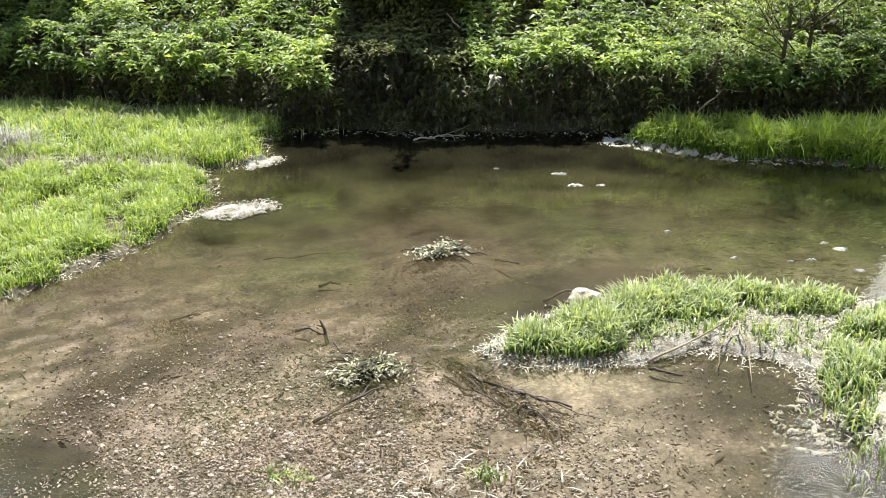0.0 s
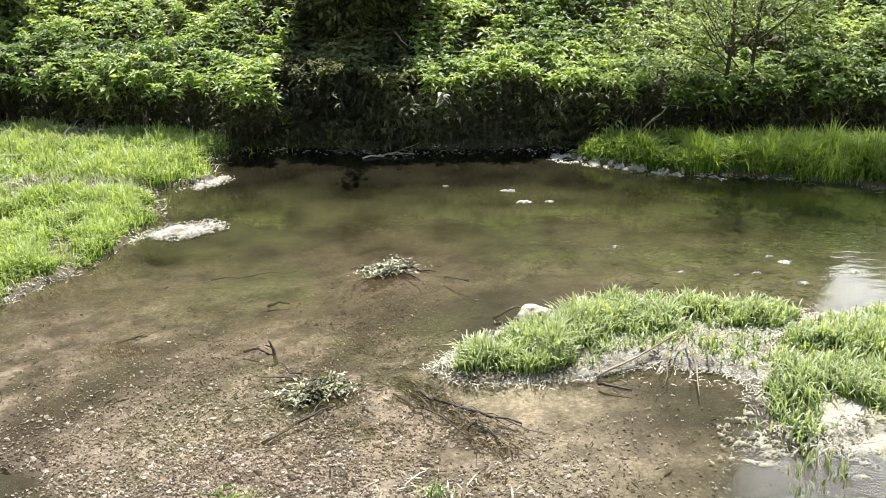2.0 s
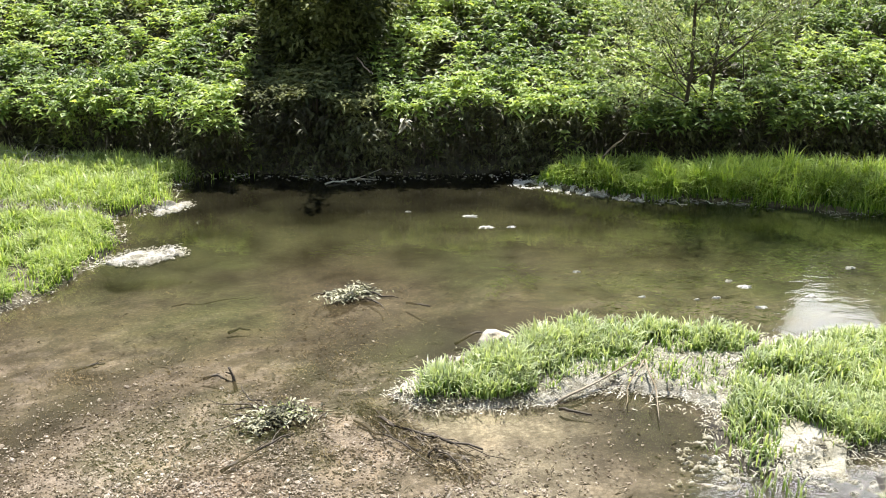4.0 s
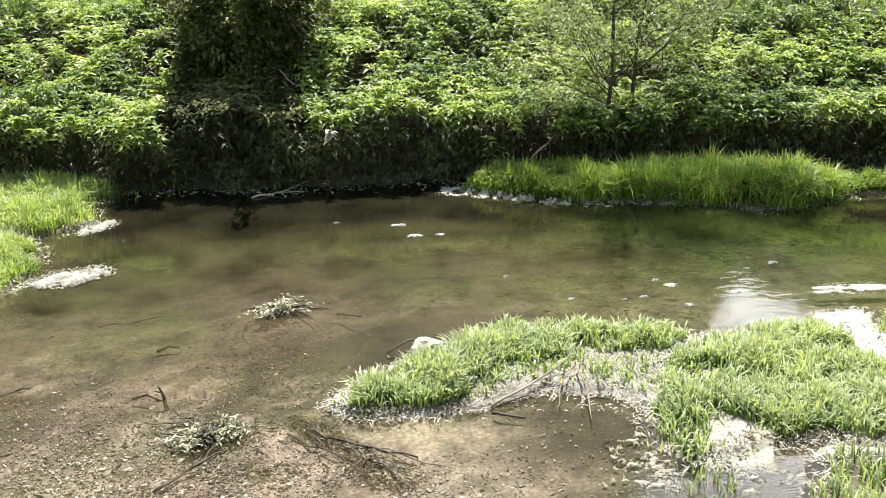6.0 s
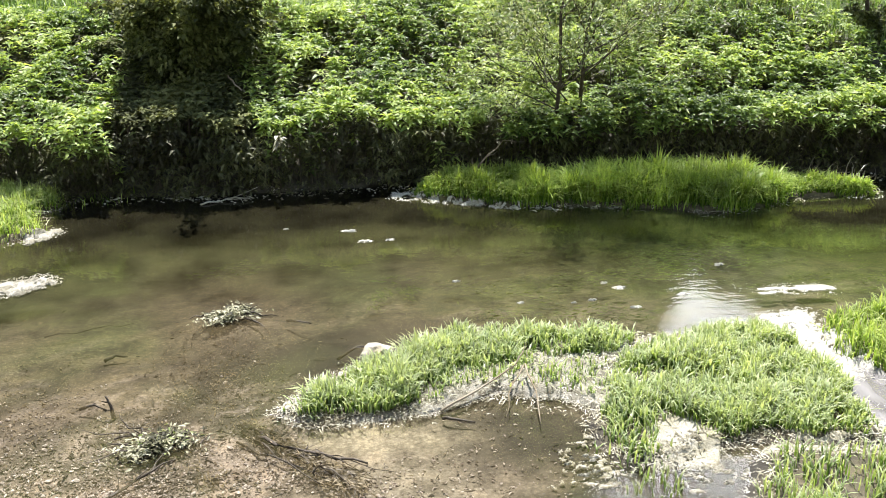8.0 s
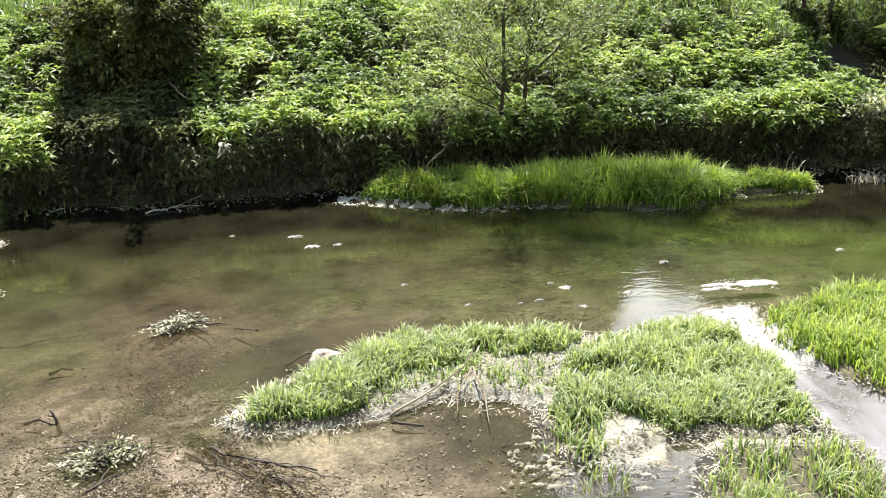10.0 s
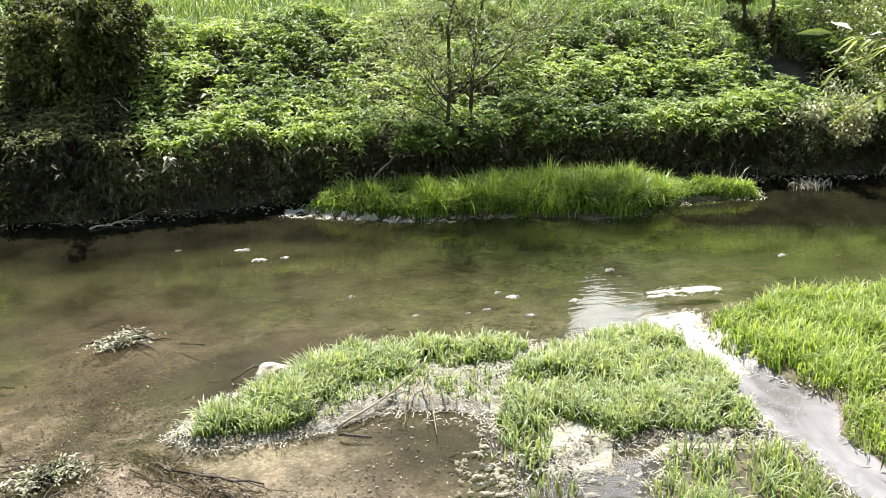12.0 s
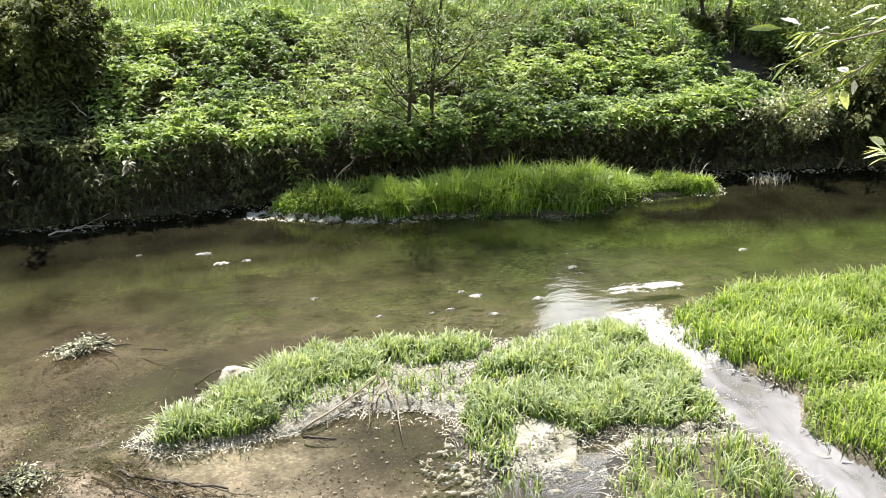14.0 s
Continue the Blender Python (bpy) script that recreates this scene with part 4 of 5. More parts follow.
crust("straw_mat", MAT, RAFT, 206, "bleached felted mat of dead grass in the bay of the islet", 0.012, 0.8, 0.43, 9000, 0.014, category="dead grass", grain=2.2, size=(0.003, 0.009))
crust("foam_patch", [(4.0, 6.75), (4.9, 6.6), (5.1, 6.8), (4.6, 6.95), (4.0, 6.95)], FOAM, 207, "cream foam rim along the grass islet", 0.002, 1.3, 0.56, 900, 0.009, flow=(0.6, 1.5), grain=2.6, size=(0.003, 0.008))
crust("straw_mat", [(3.2, 8.35), (3.55, 8.35), (3.75, 8.75), (3.45, 8.95), (3.3, 8.7)], BLEACHED, 208, "bleached dead grass between two green tufts", 0.04, 0.8, 0.48, 900, category="dead grass", straw=True, sheet=False)
crust("debris_raft", [(-2.45, 10.92), (-2.2, 10.88), (-1.85, 11.12), (-1.95, 11.2), (-2.3, 11.1)], RAFT, 209, "pale raft of foam and dead reeds at the grass edge", 0.03, 1.2, 0.46, 900, 0.011, straw=True, grain=2.2)
crust("debris_raft", [(-2.3, 12.35), (-2.05, 12.5), (-1.98, 12.68), (-2.08, 12.72), (-2.25, 12.55)], RAFT, 210, "pale foam and dead reeds at the spit's tip", 0.02, 1.2, 0.54, 300, 0.012, grain=2.4)
crust("debris_raft", [(2.0, 13.3), (2.15, 13.42), (2.4, 13.28), (2.8, 12.96), (3.4, 12.66), (3.4, 12.61), (2.85, 12.86), (2.55, 12.97), (2.3, 13.08), (2.08, 13.18)], FOAM_WHITE, 211, "white foam wedged at the nose of the grass islet", 0.006, 1.5, 0.58, 700, 0.01, grain=3.0)
crust("debris_raft", [(3.4, 12.56), (3.8, 12.51), (4.3, 12.44), (4.8, 12.26), (5.3, 12.06), (5.9, 11.93), (5.9, 11.89), (5.3, 12.01), (4.8, 12.2), (4.3, 12.39), (3.8, 12.45), (3.4, 12.5)], RAFT, 214, "thin broken scum line along the islet's waterline", 0.002, 1.4, 0.72, 40, 0.009, grain=2.0, flow=(0.6, 1.3))
crust("debris_raft", [(-4.3, 12.15), (-3.0, 12.1), (-2.75, 12.2), (-3.1, 12.4), (-4.3, 12.4)], RAFT, 212, "pale wet gap of foam between two grass stands", 0.02, 1.2, 0.52, 700, 0.014, grain=2.2)
crust("foam_patch", [(5.28, 9.66), (5.5, 9.63), (5.95, 9.6), (5.92, 9.64), (5.6, 9.68)], FOAM_WHITE, 213, "thin streak of white foam on open water", 0.003, 1.5, 0.5, 200, 0.008, flow=(0.5, 1.6), grain=2.6, size=(0.003, 0.008))


def rim_litter(name, poly, count, seed, label, box=None, reach=0.06, wide=0.007, long=0.06, lie=0.35):
    """Bleached blades and flakes lying along a waterline."""
    rng = np.random.default_rng(seed)
    pts = np.array(poly + poly[:1])
    seg = np.diff(pts, axis=0)
    size = np.hypot(*seg.T)
    pick = rng.choice(len(seg), count * 2, p=size / size.sum())
    p = pts[pick] + seg[pick] * rng.uniform(0, 1, (count * 2, 1)) + rng.normal(0, reach, (count * 2, 2))
    if box:
        p = p[(p[:, 0] > box[0]) & (p[:, 1] > box[1]) & (p[:, 0] < box[2]) & (p[:, 1] < box[3])]
    p = p[rng.uniform(0, 1, len(p)) < np.clip(fuzz(p[:, 0], p[:, 1], 2.5, seed) * 3 - 0.8, 0, 1)][:count]
    x, y = p.T
    n = len(x)
    z = np.maximum(0.008, ground_height(x, y) + 0.01)
    a = blades(x, y, z, rng.uniform(0.4, 1.2, n) * long, wide * rng.uniform(0.6, 1.5, n), 1.3, rng, lie)
    k = n * 3 // 4
    b = flake_arrays(x[:k], y[:k], z[:k], rng, 0.004, 0.013)
    v, f = merge(a, b)
    return tagged(mesh_object(name, v, f, BLEACHED), label, "dead grass", kind="stuff")


rim_litter("mat_litter", MAT, 1600, 308, "thin bleached stalks lying over the felted mat", reach=0.14, wide=0.006, long=0.045)
rim_litter("rim_litter", NEAR_ARCH, 4600, 301, "bleached dead blades fringing the grass islet", reach=0.07, wide=0.0065, long=0.042, lie=0.6)
rim_litter("rim_litter", NEAR_LOBE, 1600, 302, "bleached dead blades fringing the rounded islet", box=(2.6, 6.4, 5.0, 9.2), reach=0.08)
rim_litter("rim_litter", NEAR_TUFT, 900, 303, "bleached dead blades among sparse grass")
rim_litter("rim_litter", FAR_ISLE, 700, 304, "pale dead blades along the far islet's waterline", reach=0.06, wide=0.01)
rim_litter("rim_litter", LEFT_FRONT, 1800, 305, "pale dead blades along the grassy edge", box=(-4.5, 8, -2, 12.5), reach=0.06)
rim_litter("rim_litter", LEFT_BACK, 1300, 306, "pale dead blades along the spit's edge", box=(-5, 12, -1, 14.5), reach=0.07)
rim_litter("rim_litter", RIGHT_BANK, 1500, 307, "pale dead blades along the low bank", box=(5.3, 4.5, 8.5, 9.6), reach=0.04)


def floating_pad(x, y, size, seed, name, label, material, category):
    """A small floating cluster of flakes."""
    rng = np.random.default_rng(seed)
    k = 18
    a = np.linspace(0, 2 * math.pi, k + 1)[:-1]
    far = size * rng.uniform(0.25, 0.65, k)
    rim = np.stack([np.cos(a) * far, np.sin(a) * far * 0.5, np.full(k, -0.004)], 1)
    mid = rim * np.array([0.55, 0.55, 0]) + np.stack([0 * a, 0 * a, rng.uniform(0.004, 0.016, k)], 1)
    v = np.concatenate([rim, mid, [[0, 0, 0.012]]])
    f = [(i, (i + 1) % k, k + (i + 1) % k, k + i) for i in range(k)] + [(k + i, k + (i + 1) % k, 2 * k) for i in range(k)]
    ob = mesh_object(name, v, f, material)
    ob.location = (x, y, 0)
    return tagged(ob, label, category, group="floating scraps")


for k, (px, py, size) in enumerate(((1.33, 12.12, 0.2), (1.48, 11.76, 0.2), (1.76, 11.76, 0.12), (2.26, 10.45, 0.1), (5.12, 10.43, 0.16), (7.17, 10.32, 0.14), (3.87, 10.0, 0.18), (3.75, 10.15, 0.1), (3.87, 9.52, 0.12), (2.79, 9.81, 0.09), (3.5, 9.75, 0.1), (3.3, 9.72, 0.07), (0.62, 12.3, 0.08), (4.45, 9.75, 0.16))):
    floating_pad(px, py, size, 400 + k, "foam_scrap", "small white scrap of foam floating on the water", FOAM_WHITE, "foam")

pads = np.random.default_rng(77)
for k in range(22):
    px, py = (2.62 + pads.normal(0, 0.13), 6.75 + pads.normal(0, 0.22)) if k < 11 else (3.5 + pads.normal(0, 0.2), 6.5 + pads.normal(0, 0.14))
    floating_pad(px, py, pads.uniform(0.04, 0.11), 430 + k, "foam_scrap", "small cream scrap of foam beside the grass islet", FOAM, "foam")


# ---- gravel, leaf litter and twigs on the bed ----
def pebble_mesh(name, seed):
    bm = bmesh.new()
    bmesh.ops.create_icosphere(bm, subdivisions=1, radius=1.0)
    rng = np.random.default_rng(seed)
    for v in bm.verts:
        v.co = Vector((v.co.x, v.co.y * 0.75, v.co.z * 0.5)) * float(rng.uniform(0.8, 1.15))
    me = bpy.data.meshes.new(name)
    bm.to_mesh(me)
    bm.free()
    me.materials.append(PEBBLE)
    return me


def gravel(seed=41):
    rng = np.random.default_rng(seed)
    kinds = [pebble_mesh("pebble", 500 + k) for k in range(6)]
    n = 17000
    x = rng.normal(-0.9, 1.4, n)
    y = 5.5 + np.abs(rng.normal(0, 1.25, n))
    ok = (fuzz(x, y, 1.6, 45) > np.interp(y, [6.5, 8], [0.3, 0.45])) & (y < 9) & (x > -4) & (x < 1.5) & (land(x, y) < -0.15) & (np.hypot((x + 2.9) / 0.6, (y - 6.3) / 0.5) > 1) & (np.hypot((x - 1.1) / 0.75, (y - 7.5) / 0.3) > 1)
    x, y = x[ok], y[ok]
    n = len(x)
    r = rng.uniform(0.005, 0.016, n) * (1 + 0.6 * (rng.uniform(0, 1, n) > 0.9))
    z = ground_height(x, y) + r * 0.3
    src = np.array([v.co for v in kinds[0].vertices])
    tri = np.array([tuple(p.vertices) for p in kinds[0].polygons])
    owner = tagged(new("gravel_bar"), "bar of pale pebbles under shallow water", "gravel", kind="stuff")
    order = np.argsort(-r)
    for i in order[:280]:
        ob = new("pebble", kinds[i % 6])
        ob.parent = owner
        ob.matrix_basis = Matrix.LocRotScale((x[i], y[i], z[i]), Euler((rng.normal(0, 0.3), rng.normal(0, 0.3), rng.uniform(0, 6.28))), (r[i] * 1.2,) * 3)
    rest = order[280:]
    turn = rng.uniform(0, 6.28, len(rest))
    ca, sa = np.cos(turn)[:, None], np.sin(turn)[:, None]
    rr = r[rest][:, None]
    st = rng.uniform(0.7, 1.4, (len(rest), 1))
    vx = x[rest][:, None] + (src[None, :, 0] * ca * st - src[None, :, 1] * sa) * rr
    vy = y[rest][:, None] + (src[None, :, 0] * sa * st + src[None, :, 1] * ca) * rr
    vz = z[rest][:, None] + src[None, :, 2] * rr * rng.uniform(0.7, 1.3, (len(rest), 1))
    verts = np.stack([vx, vy, vz], -1).reshape(-1, 3)
    faces = (np.arange(len(rest))[:, None, None] * len(src) + tri[None]).reshape(-1, 3)
    tagged(mesh_object("small_gravel", verts, faces, PEBBLE, owner), kind="stuff")


gravel()


def bed_litter(name, count, material, seed, label, spread, long=(0.03, 0.07), ratio=0.5):
    """Sunken leaves lying about on the bed."""
    rng = np.random.default_rng(seed)
    cx, cy, sx, sy = spread
    x, y = rng.normal(cx, sx, count), rng.normal(cy, sy, count)
    ok = (land(x, y) < 0.0) & (np.hypot((x - 1.1) / 0.7, (y - 7.52) / 0.26) > 1) & (y > 5.2) & (y < 13.4) & (fuzz(x, y, 1.2, seed) > 0.4)
    x, y = x[ok], y[ok]
    n = len(x)
    a = rng.uniform(0, 6.28, n)
    way = np.stack([np.cos(a), np.sin(a), rng.normal(0.1, 0.25, n)], 1)
    L = rng.uniform(*long, n)
    z = ground_height(x, y) + 0.012
    v, f = leaves(np.stack([x, y, z], 1), way, L, L * ratio * rng.uniform(0.6, 1.2, n), 0.1, rng)
    return tagged(mesh_object(name, v, f, material), label, "leaf litter", kind="stuff")


bed_litter("leaf_litter", 13000, PALE_LEAF, 51, "pale waterlogged leaves strewn over the gravel", (-1.0, 6.5, 1.5, 0.85), (0.015, 0.04))
bed_litter("weed_flecks", 3200, WEED, 61, "brown scraps of weed strewn over the silt", (-0.9, 8.5, 1.4, 0.9), (0.02, 0.055), 0.3)
bed_litter("weed_flecks", 1500, WEED, 62, "brown scraps of weed along a dark silt channel", (-0.2, 8.9, 0.3, 0.6), (0.02, 0.06), 0.25)
bed_litter("leaf_litter", 800, SUNKEN, 52, "dark sodden leaves and bark on the bed", (-0.4, 7.2, 1.8, 1.2), (0.02, 0.05))
bed_litter("twig_litter", 500, SUNKEN, 54, "thin dark twigs scattered over the gravel", (-0.5, 7.1, 1.7, 1.1), (0.05, 0.14), 0.2)


def weed_bank(name, points, width, count, seed, label, material=None):
    """Matted brown weed heaped along a line on the bed, up to the surface."""
    rng = np.random.default_rng(seed)
    pts = np.array(points)
    q = rng.uniform(0, len(pts) - 1.001, count)
    i = q.astype(int)
    p = pts[i] + (pts[i + 1] - pts[i]) * (q - i)[:, None] + rng.normal(0, width, (count, 2))
    p = p[fuzz(p[:, 0], p[:, 1], 5.0, seed) > 0.4]
    n = len(p)
    a = rng.normal(-0.9, 0.7, n)
    way = np.stack([np.cos(a), np.sin(a), rng.normal(0.05, 0.25, n)], 1)
    z = np.maximum(ground_height(p[:, 0], p[:, 1]), -0.12) + rng.uniform(0.0, 0.06, n)
    L = rng.uniform(0.03, 0.09, n)
    v, f = leaves(np.stack([p[:, 0], p[:, 1], z], 1), way, L, L * rng.uniform(0.07, 0.24, n), 0.1, rng, True)
    return tagged(mesh_object(name, v, f, material or WEED), label, "water weed", kind="stuff")


weed_bank("weed_bank", [(0.04, 8.0), (0.25, 7.68), (0.49, 7.36)], 0.06, 1100, 56, "dark brown weed trailing over the gravel")
weed_bank("weed_bank", [(0.46, 7.4), (0.63, 7.13), (0.79, 6.9)], 0.07, 1500, 59, "brown weed matted round a sodden branch")
weed_bank("weed_bank", [(-2.5, 8.62), (-2.1, 8.55)], 0.1, 260, 57, "dark weed clump on the silt")
weed_bank("weed_bank", [(-0.5, 7.35), (-0.15, 7.2)], 0.08, 260, 60, "dark weed below a stranded branch")

weed_bank("weed_bank", [(1.33, 10.2), (1.62, 10.44), (1.89, 10.47)], 0.09, 700, 63, "green strands of water weed under the surface", ALGAE)


def algae_mats(seed=58):
    """Strands of algae lying just under the surface, in loose clumps."""
    rng = np.random.default_rng(seed)
    n = 26000
    x, y = rng.uniform(-0.5, 10, n), rng.uniform(9.3, 12.3, n)
    want = fuzz(x, y * 2.2, 1.1, 60, 4) - 0.5 + np.interp(x, [-0.5, 3, 6, 10], [-0.12, 0.0, 0.05, -0.02]) - np.abs(y - 10.9) * 0.03
    ok = (want > 0.02) & (land(x, y) < -0.1) & (inside(RIGHT_BANK, x, y) < -0.2) & (y < bank_y(x) - 0.5)
    x, y = x[ok], y[ok]
    n = len(x)
    a = rng.normal(0.2, 0.7, n)
    way = np.stack([np.cos(a), np.sin(a) * 0.6, rng.normal(0, 0.05, n)], 1)
    L = rng.uniform(0.03, 0.1, n)
    v, f = leaves(np.stack([x, y, rng.uniform(-0.03, -0.012, n)], 1), way, L, L * rng.uniform(0.1, 0.25, n), 0.02, rng, True)
    return tagged(mesh_object("algae_mat", v, f, ALGAE), "loose green algae strands just under the surface", "algae", kind="stuff")


algae_mats()
bed_litter("leaf_litter", 260, SUNKEN, 53, "dark sodden leaves on the deeper silt", (0.5, 10.3, 2.5, 1.4), (0.03, 0.07), 0.3)


def stick(name, points, girth, material, label, twigs=0, seed=1, category="stick", sides=6):
    """A crooked stick with side twigs, each twig a part."""
    rng = np.random.default_rng(seed)
    root = tagged(new(name), label, category)
    root.location = points[0]
    o = np.array(points[0])
    line = []
    for a, b in zip(points[:-1], points[1:]):
        line += bent(np.array(a) - o, np.array(b) - o, 3, 0.03, rng)[:-1]
    line.append(np.array(points[-1]) - o)
    k = len(line) - 1
    v, f = tube(line, [girth * (1 - 0.6 * i / k) for i in range(k + 1)], sides)
    mesh_object("stem", v, f, material, root, smooth=True)
    whole = np.linalg.norm(line[-1] - line[0])
    for j in range(twigs):
        i = int(rng.integers(1, k))
        way = unit(line[i + 1] - line[i] if i < k else line[i] - line[i - 1]) + rng.normal(0, 0.55, 3) * np.array([1, 1, 0.35])
        end = line[i] + way * whole * rng.uniform(0.15, 0.4)
        v, f = tube(bent(line[i], end, 3, 0.06, rng), [girth * 0.45, girth * 0.35, girth * 0.25, girth * 0.12], 5)
        mesh_object("twig", v, f, material, root)
    return root


stick("driftwood_stick", [(1.62, 7.8, 0.02), (1.98, 8.02, 0.07), (2.44, 8.38, 0.2)], 0.012, DRIFT, "bare grey driftwood stick leaning on the straw mat", 2, 61)
stick("forked_twig", [(2.42, 8.22, 0.16), (2.42, 7.85, 0.1), (2.36, 7.47, 0.02)], 0.009, DRIFT, "thin pale forked twig dipping into the water", 3, 62)
stick("forked_twig", [(2.4, 8.2, 0.16), (2.2, 7.9, 0.06), (2.12, 7.64, 0.01)], 0.007, DRIFT, "thin pale twig dipping into the water", 1, 63)
stick("sunken_branch", [(0.05, 7.85, -0.05), (0.29, 7.55, 0.0), (0.63, 7.34, 0.012), (0.95, 7.14, 0.014)], 0.019, BARK, "dark sodden branch lying in the shallows", 3, 64)
stick("sunken_branch", [(0.08, 7.95, -0.05), (0.47, 7.36, 0.0), (0.79, 6.9, 0.0)], 0.013, SUNKEN, "dark sodden branch with fine twigs under brown weed", 4, 65)
stick("sunken_branch", [(0.0, 7.7, -0.04), (0.25, 7.4, 0.0), (0.58, 6.95, 0.0)], 0.01, SUNKEN, "dark sodden twiggy branch", 3, 66)
stick("snag", [(-0.97, 8.3, -0.08), (-0.99, 8.33, 0.03), (-1.03, 8.36, 0.11)], 0.02, SUNKEN, "short black snag poking out of the water", 1, 67)
stick("sunken_stick", [(-1.25, 8.42, -0.03), (-1.12, 8.4, 0.012), (-1.02, 8.3, 0.008)], 0.014, SUNKEN, "crooked dark twig lying beside a snag", 2, 68)
stick("sunken_stick", [(1.62, 7.72, 0.0), (1.72, 7.66, 0.015), (1.86, 7.6, 0.01)], 0.016, SUNKEN, "short dark stick on the sand", 1, 69)
stick("sunken_stick", [(-0.95, 7.0, -0.02), (-0.7, 7.25, 0.0), (-0.45, 7.45, 0.01)], 0.015, SUNKEN, "dark stick in the shallows", 3, 70)
stick("sunken_stick", [(0.9, 9.0, -0.05), (1.1, 9.12, 0.0), (1.25, 9.1, 0.01)], 0.016, SUNKEN, "dark stick beside the islet", 1, 71)
stick("sunken_stick", [(-1.15, 9.4, -0.09), (-1.05, 9.44, -0.06), (-0.95, 9.44, -0.08)], 0.018, SUNKEN, "stubby dark log in shallow water", 0, 73)
stick("sunken_stick", [(-1.75, 10.0, -0.09), (-1.3, 10.08, -0.07), (-0.95, 10.2, -0.1)], 0.008, SUNKEN, "long brown stick lying deep under the surface", 0, 72)
stick("sunken_stick", [(0.5, 9.85, -0.03), (0.62, 9.75, 0.0), (0.72, 9.68, 0.0)], 0.014, SUNKEN, "short dark stick beside the leafy raft", 2, 74)
stick("sunken_stick", [(-2.35, 8.6, -0.03), (-2.2, 8.66, 0.0), (-2.1, 8.7, -0.01)], 0.014, SUNKEN, "dark branch stub over dark silt", 3, 75)
stick("floating_branch", [(-0.36, 13.32, 0.01), (-0.05, 13.42, 0.03), (0.28, 13.42, 0.03)], 0.013, BLEACHED, "bleached branch floating below the bank", 9, 76)
stick("fallen_branch", [(3.1, 13.35, 0.3), (3.28, 13.42, 0.46), (3.55, 13.55, 0.62)], 0.013, DRIFT, "bare grey branch fallen from the thicket", 5, 77)
stick("fallen_stick", [(0.02, 14.72, 1.3), (0.12, 14.45, 1.27), (0.22, 14.2, 1.2)], 0.016, DRIFT, "pale bare stick caught in the bank plants", 1, 79)
stick("root_tangle", [(10.1, 12.65, 0.02), (10.3, 12.75, 0.2), (10.35, 12.9, 0.45)], 0.02, DRIFT, "pale bare roots at the water's edge", 5, 78)


def leafy_raft(x, y, width, depth, seed, label, sticks, fresh=False):
    """A stranded twig heap with wilted leaves."""
    rng = np.random.default_rng(seed)
    root = tagged(new("leafy_raft"), label, "branch")
    root.location = (x, y, 0)
    for a, b in sticks:
        v, f = tube(bent(a, b, 4, 0.05, rng), [0.011, 0.01, 0.008, 0.006, 0.003], 5)
        mesh_object("twig", v, f, SUNKEN, root)
    for k in range(5):
        a = np.array([rng.normal(0, width * 0.25), rng.normal(0, depth * 0.25), 0.01])
        b = a + np.array([rng.normal(0, width * 0.4), rng.normal(0, depth * 0.3), rng.uniform(0.0, 0.05)])
        v, f = tube(bent(a, b, 3, 0.06, rng), [0.007, 0.006, 0.004, 0.002], 5)
        mesh_object("twig", v, f, BARK, root)
    n = 950
    px, py = rng.normal(0, width * 0.24, n), rng.normal(0, depth * 0.2, n)
    py = py + px * 0.25 + 0.12 * depth * np.sin(px / width * 9)
    pz = 0.008 + np.abs(rng.normal(0, 0.036, n)) * np.exp(-(px / width * 2) ** 2)
    t = rng.uniform(0, 6.28, n)
    L = rng.uniform(0.03, 0.07, n)
    v, f = leaves(np.stack([px, py, pz], 1), np.stack([np.cos(t), np.sin(t), rng.normal(0.05, 0.16, n)], 1), L, L * rng.uniform(0.25, 0.4, n), 0.15, rng)
    tagged(mesh_object("leaf_mass", v, f, WILTED, root, "wilted grey-green leaves"), kind="stuff")
    if fresh:
        k = 45
        px, py = rng.normal(width * 0.1, width * 0.2, k), rng.normal(0, depth * 0.2, k)
        t = rng.uniform(0, 6.28, k)
        L = rng.uniform(0.03, 0.055, k)
        v, f = leaves(np.stack([px, py, 0.03 + np.abs(rng.normal(0, 0.04, k))], 1), np.stack([np.cos(t), np.sin(t), rng.normal(0.2, 0.3, k)], 1), L, L * rng.uniform(0.25, 0.4, k), 0.15, rng)
        tagged(mesh_object("green_spray", v, f, WILLOW, root, "fresh green leaves"), kind="stuff")
    return root


leafy_raft(-0.02, 9.98, 0.5, 0.34, 81, "heap of wilted leaves on a stranded branch", [((0.1, -0.05, 0.02), (0.3, -0.3, 0.0)), ((0.12, -0.02, 0.02), (0.45, -0.08, 0.0)), ((-0.15, 0.05, 0.02), (-0.4, 0.0, 0.0))])
leafy_raft(-0.6, 7.68, 0.6, 0.4, 82, "stranded leafy branch with fresh green sprays", [((-0.1, 0.1, 0.02), (-0.3, 0.42, 0.08)), ((-0.1, 0.0, 0.01), (-0.36, 0.05, 0.03))], True)


def boulder(x, y, r, seed, label):
    bm = bmesh.new()
    bmesh.ops.create_icosphere(bm, subdivisions=3, radius=1.0)
    for v in bm.verts:
        k = 1 + 0.55 * (noise.noise(v.co * 1.3 + Vector((seed, 0, 0)))) + 0.08 * noise.noise(v.co * 5)
        v.co = Vector((v.co.x * r * 1.25 * k, v.co.y * r * 0.9 * k, v.co.z * r * 0.65 * k))
    me = bpy.data.meshes.new("stone")
    bm.to_mesh(me)
    bm.free()
    me.materials.append(STONE)
    ob = new("stone", me)
    ob.location = (x, y, 0.02)
    return tagged(ob, label, "stone")


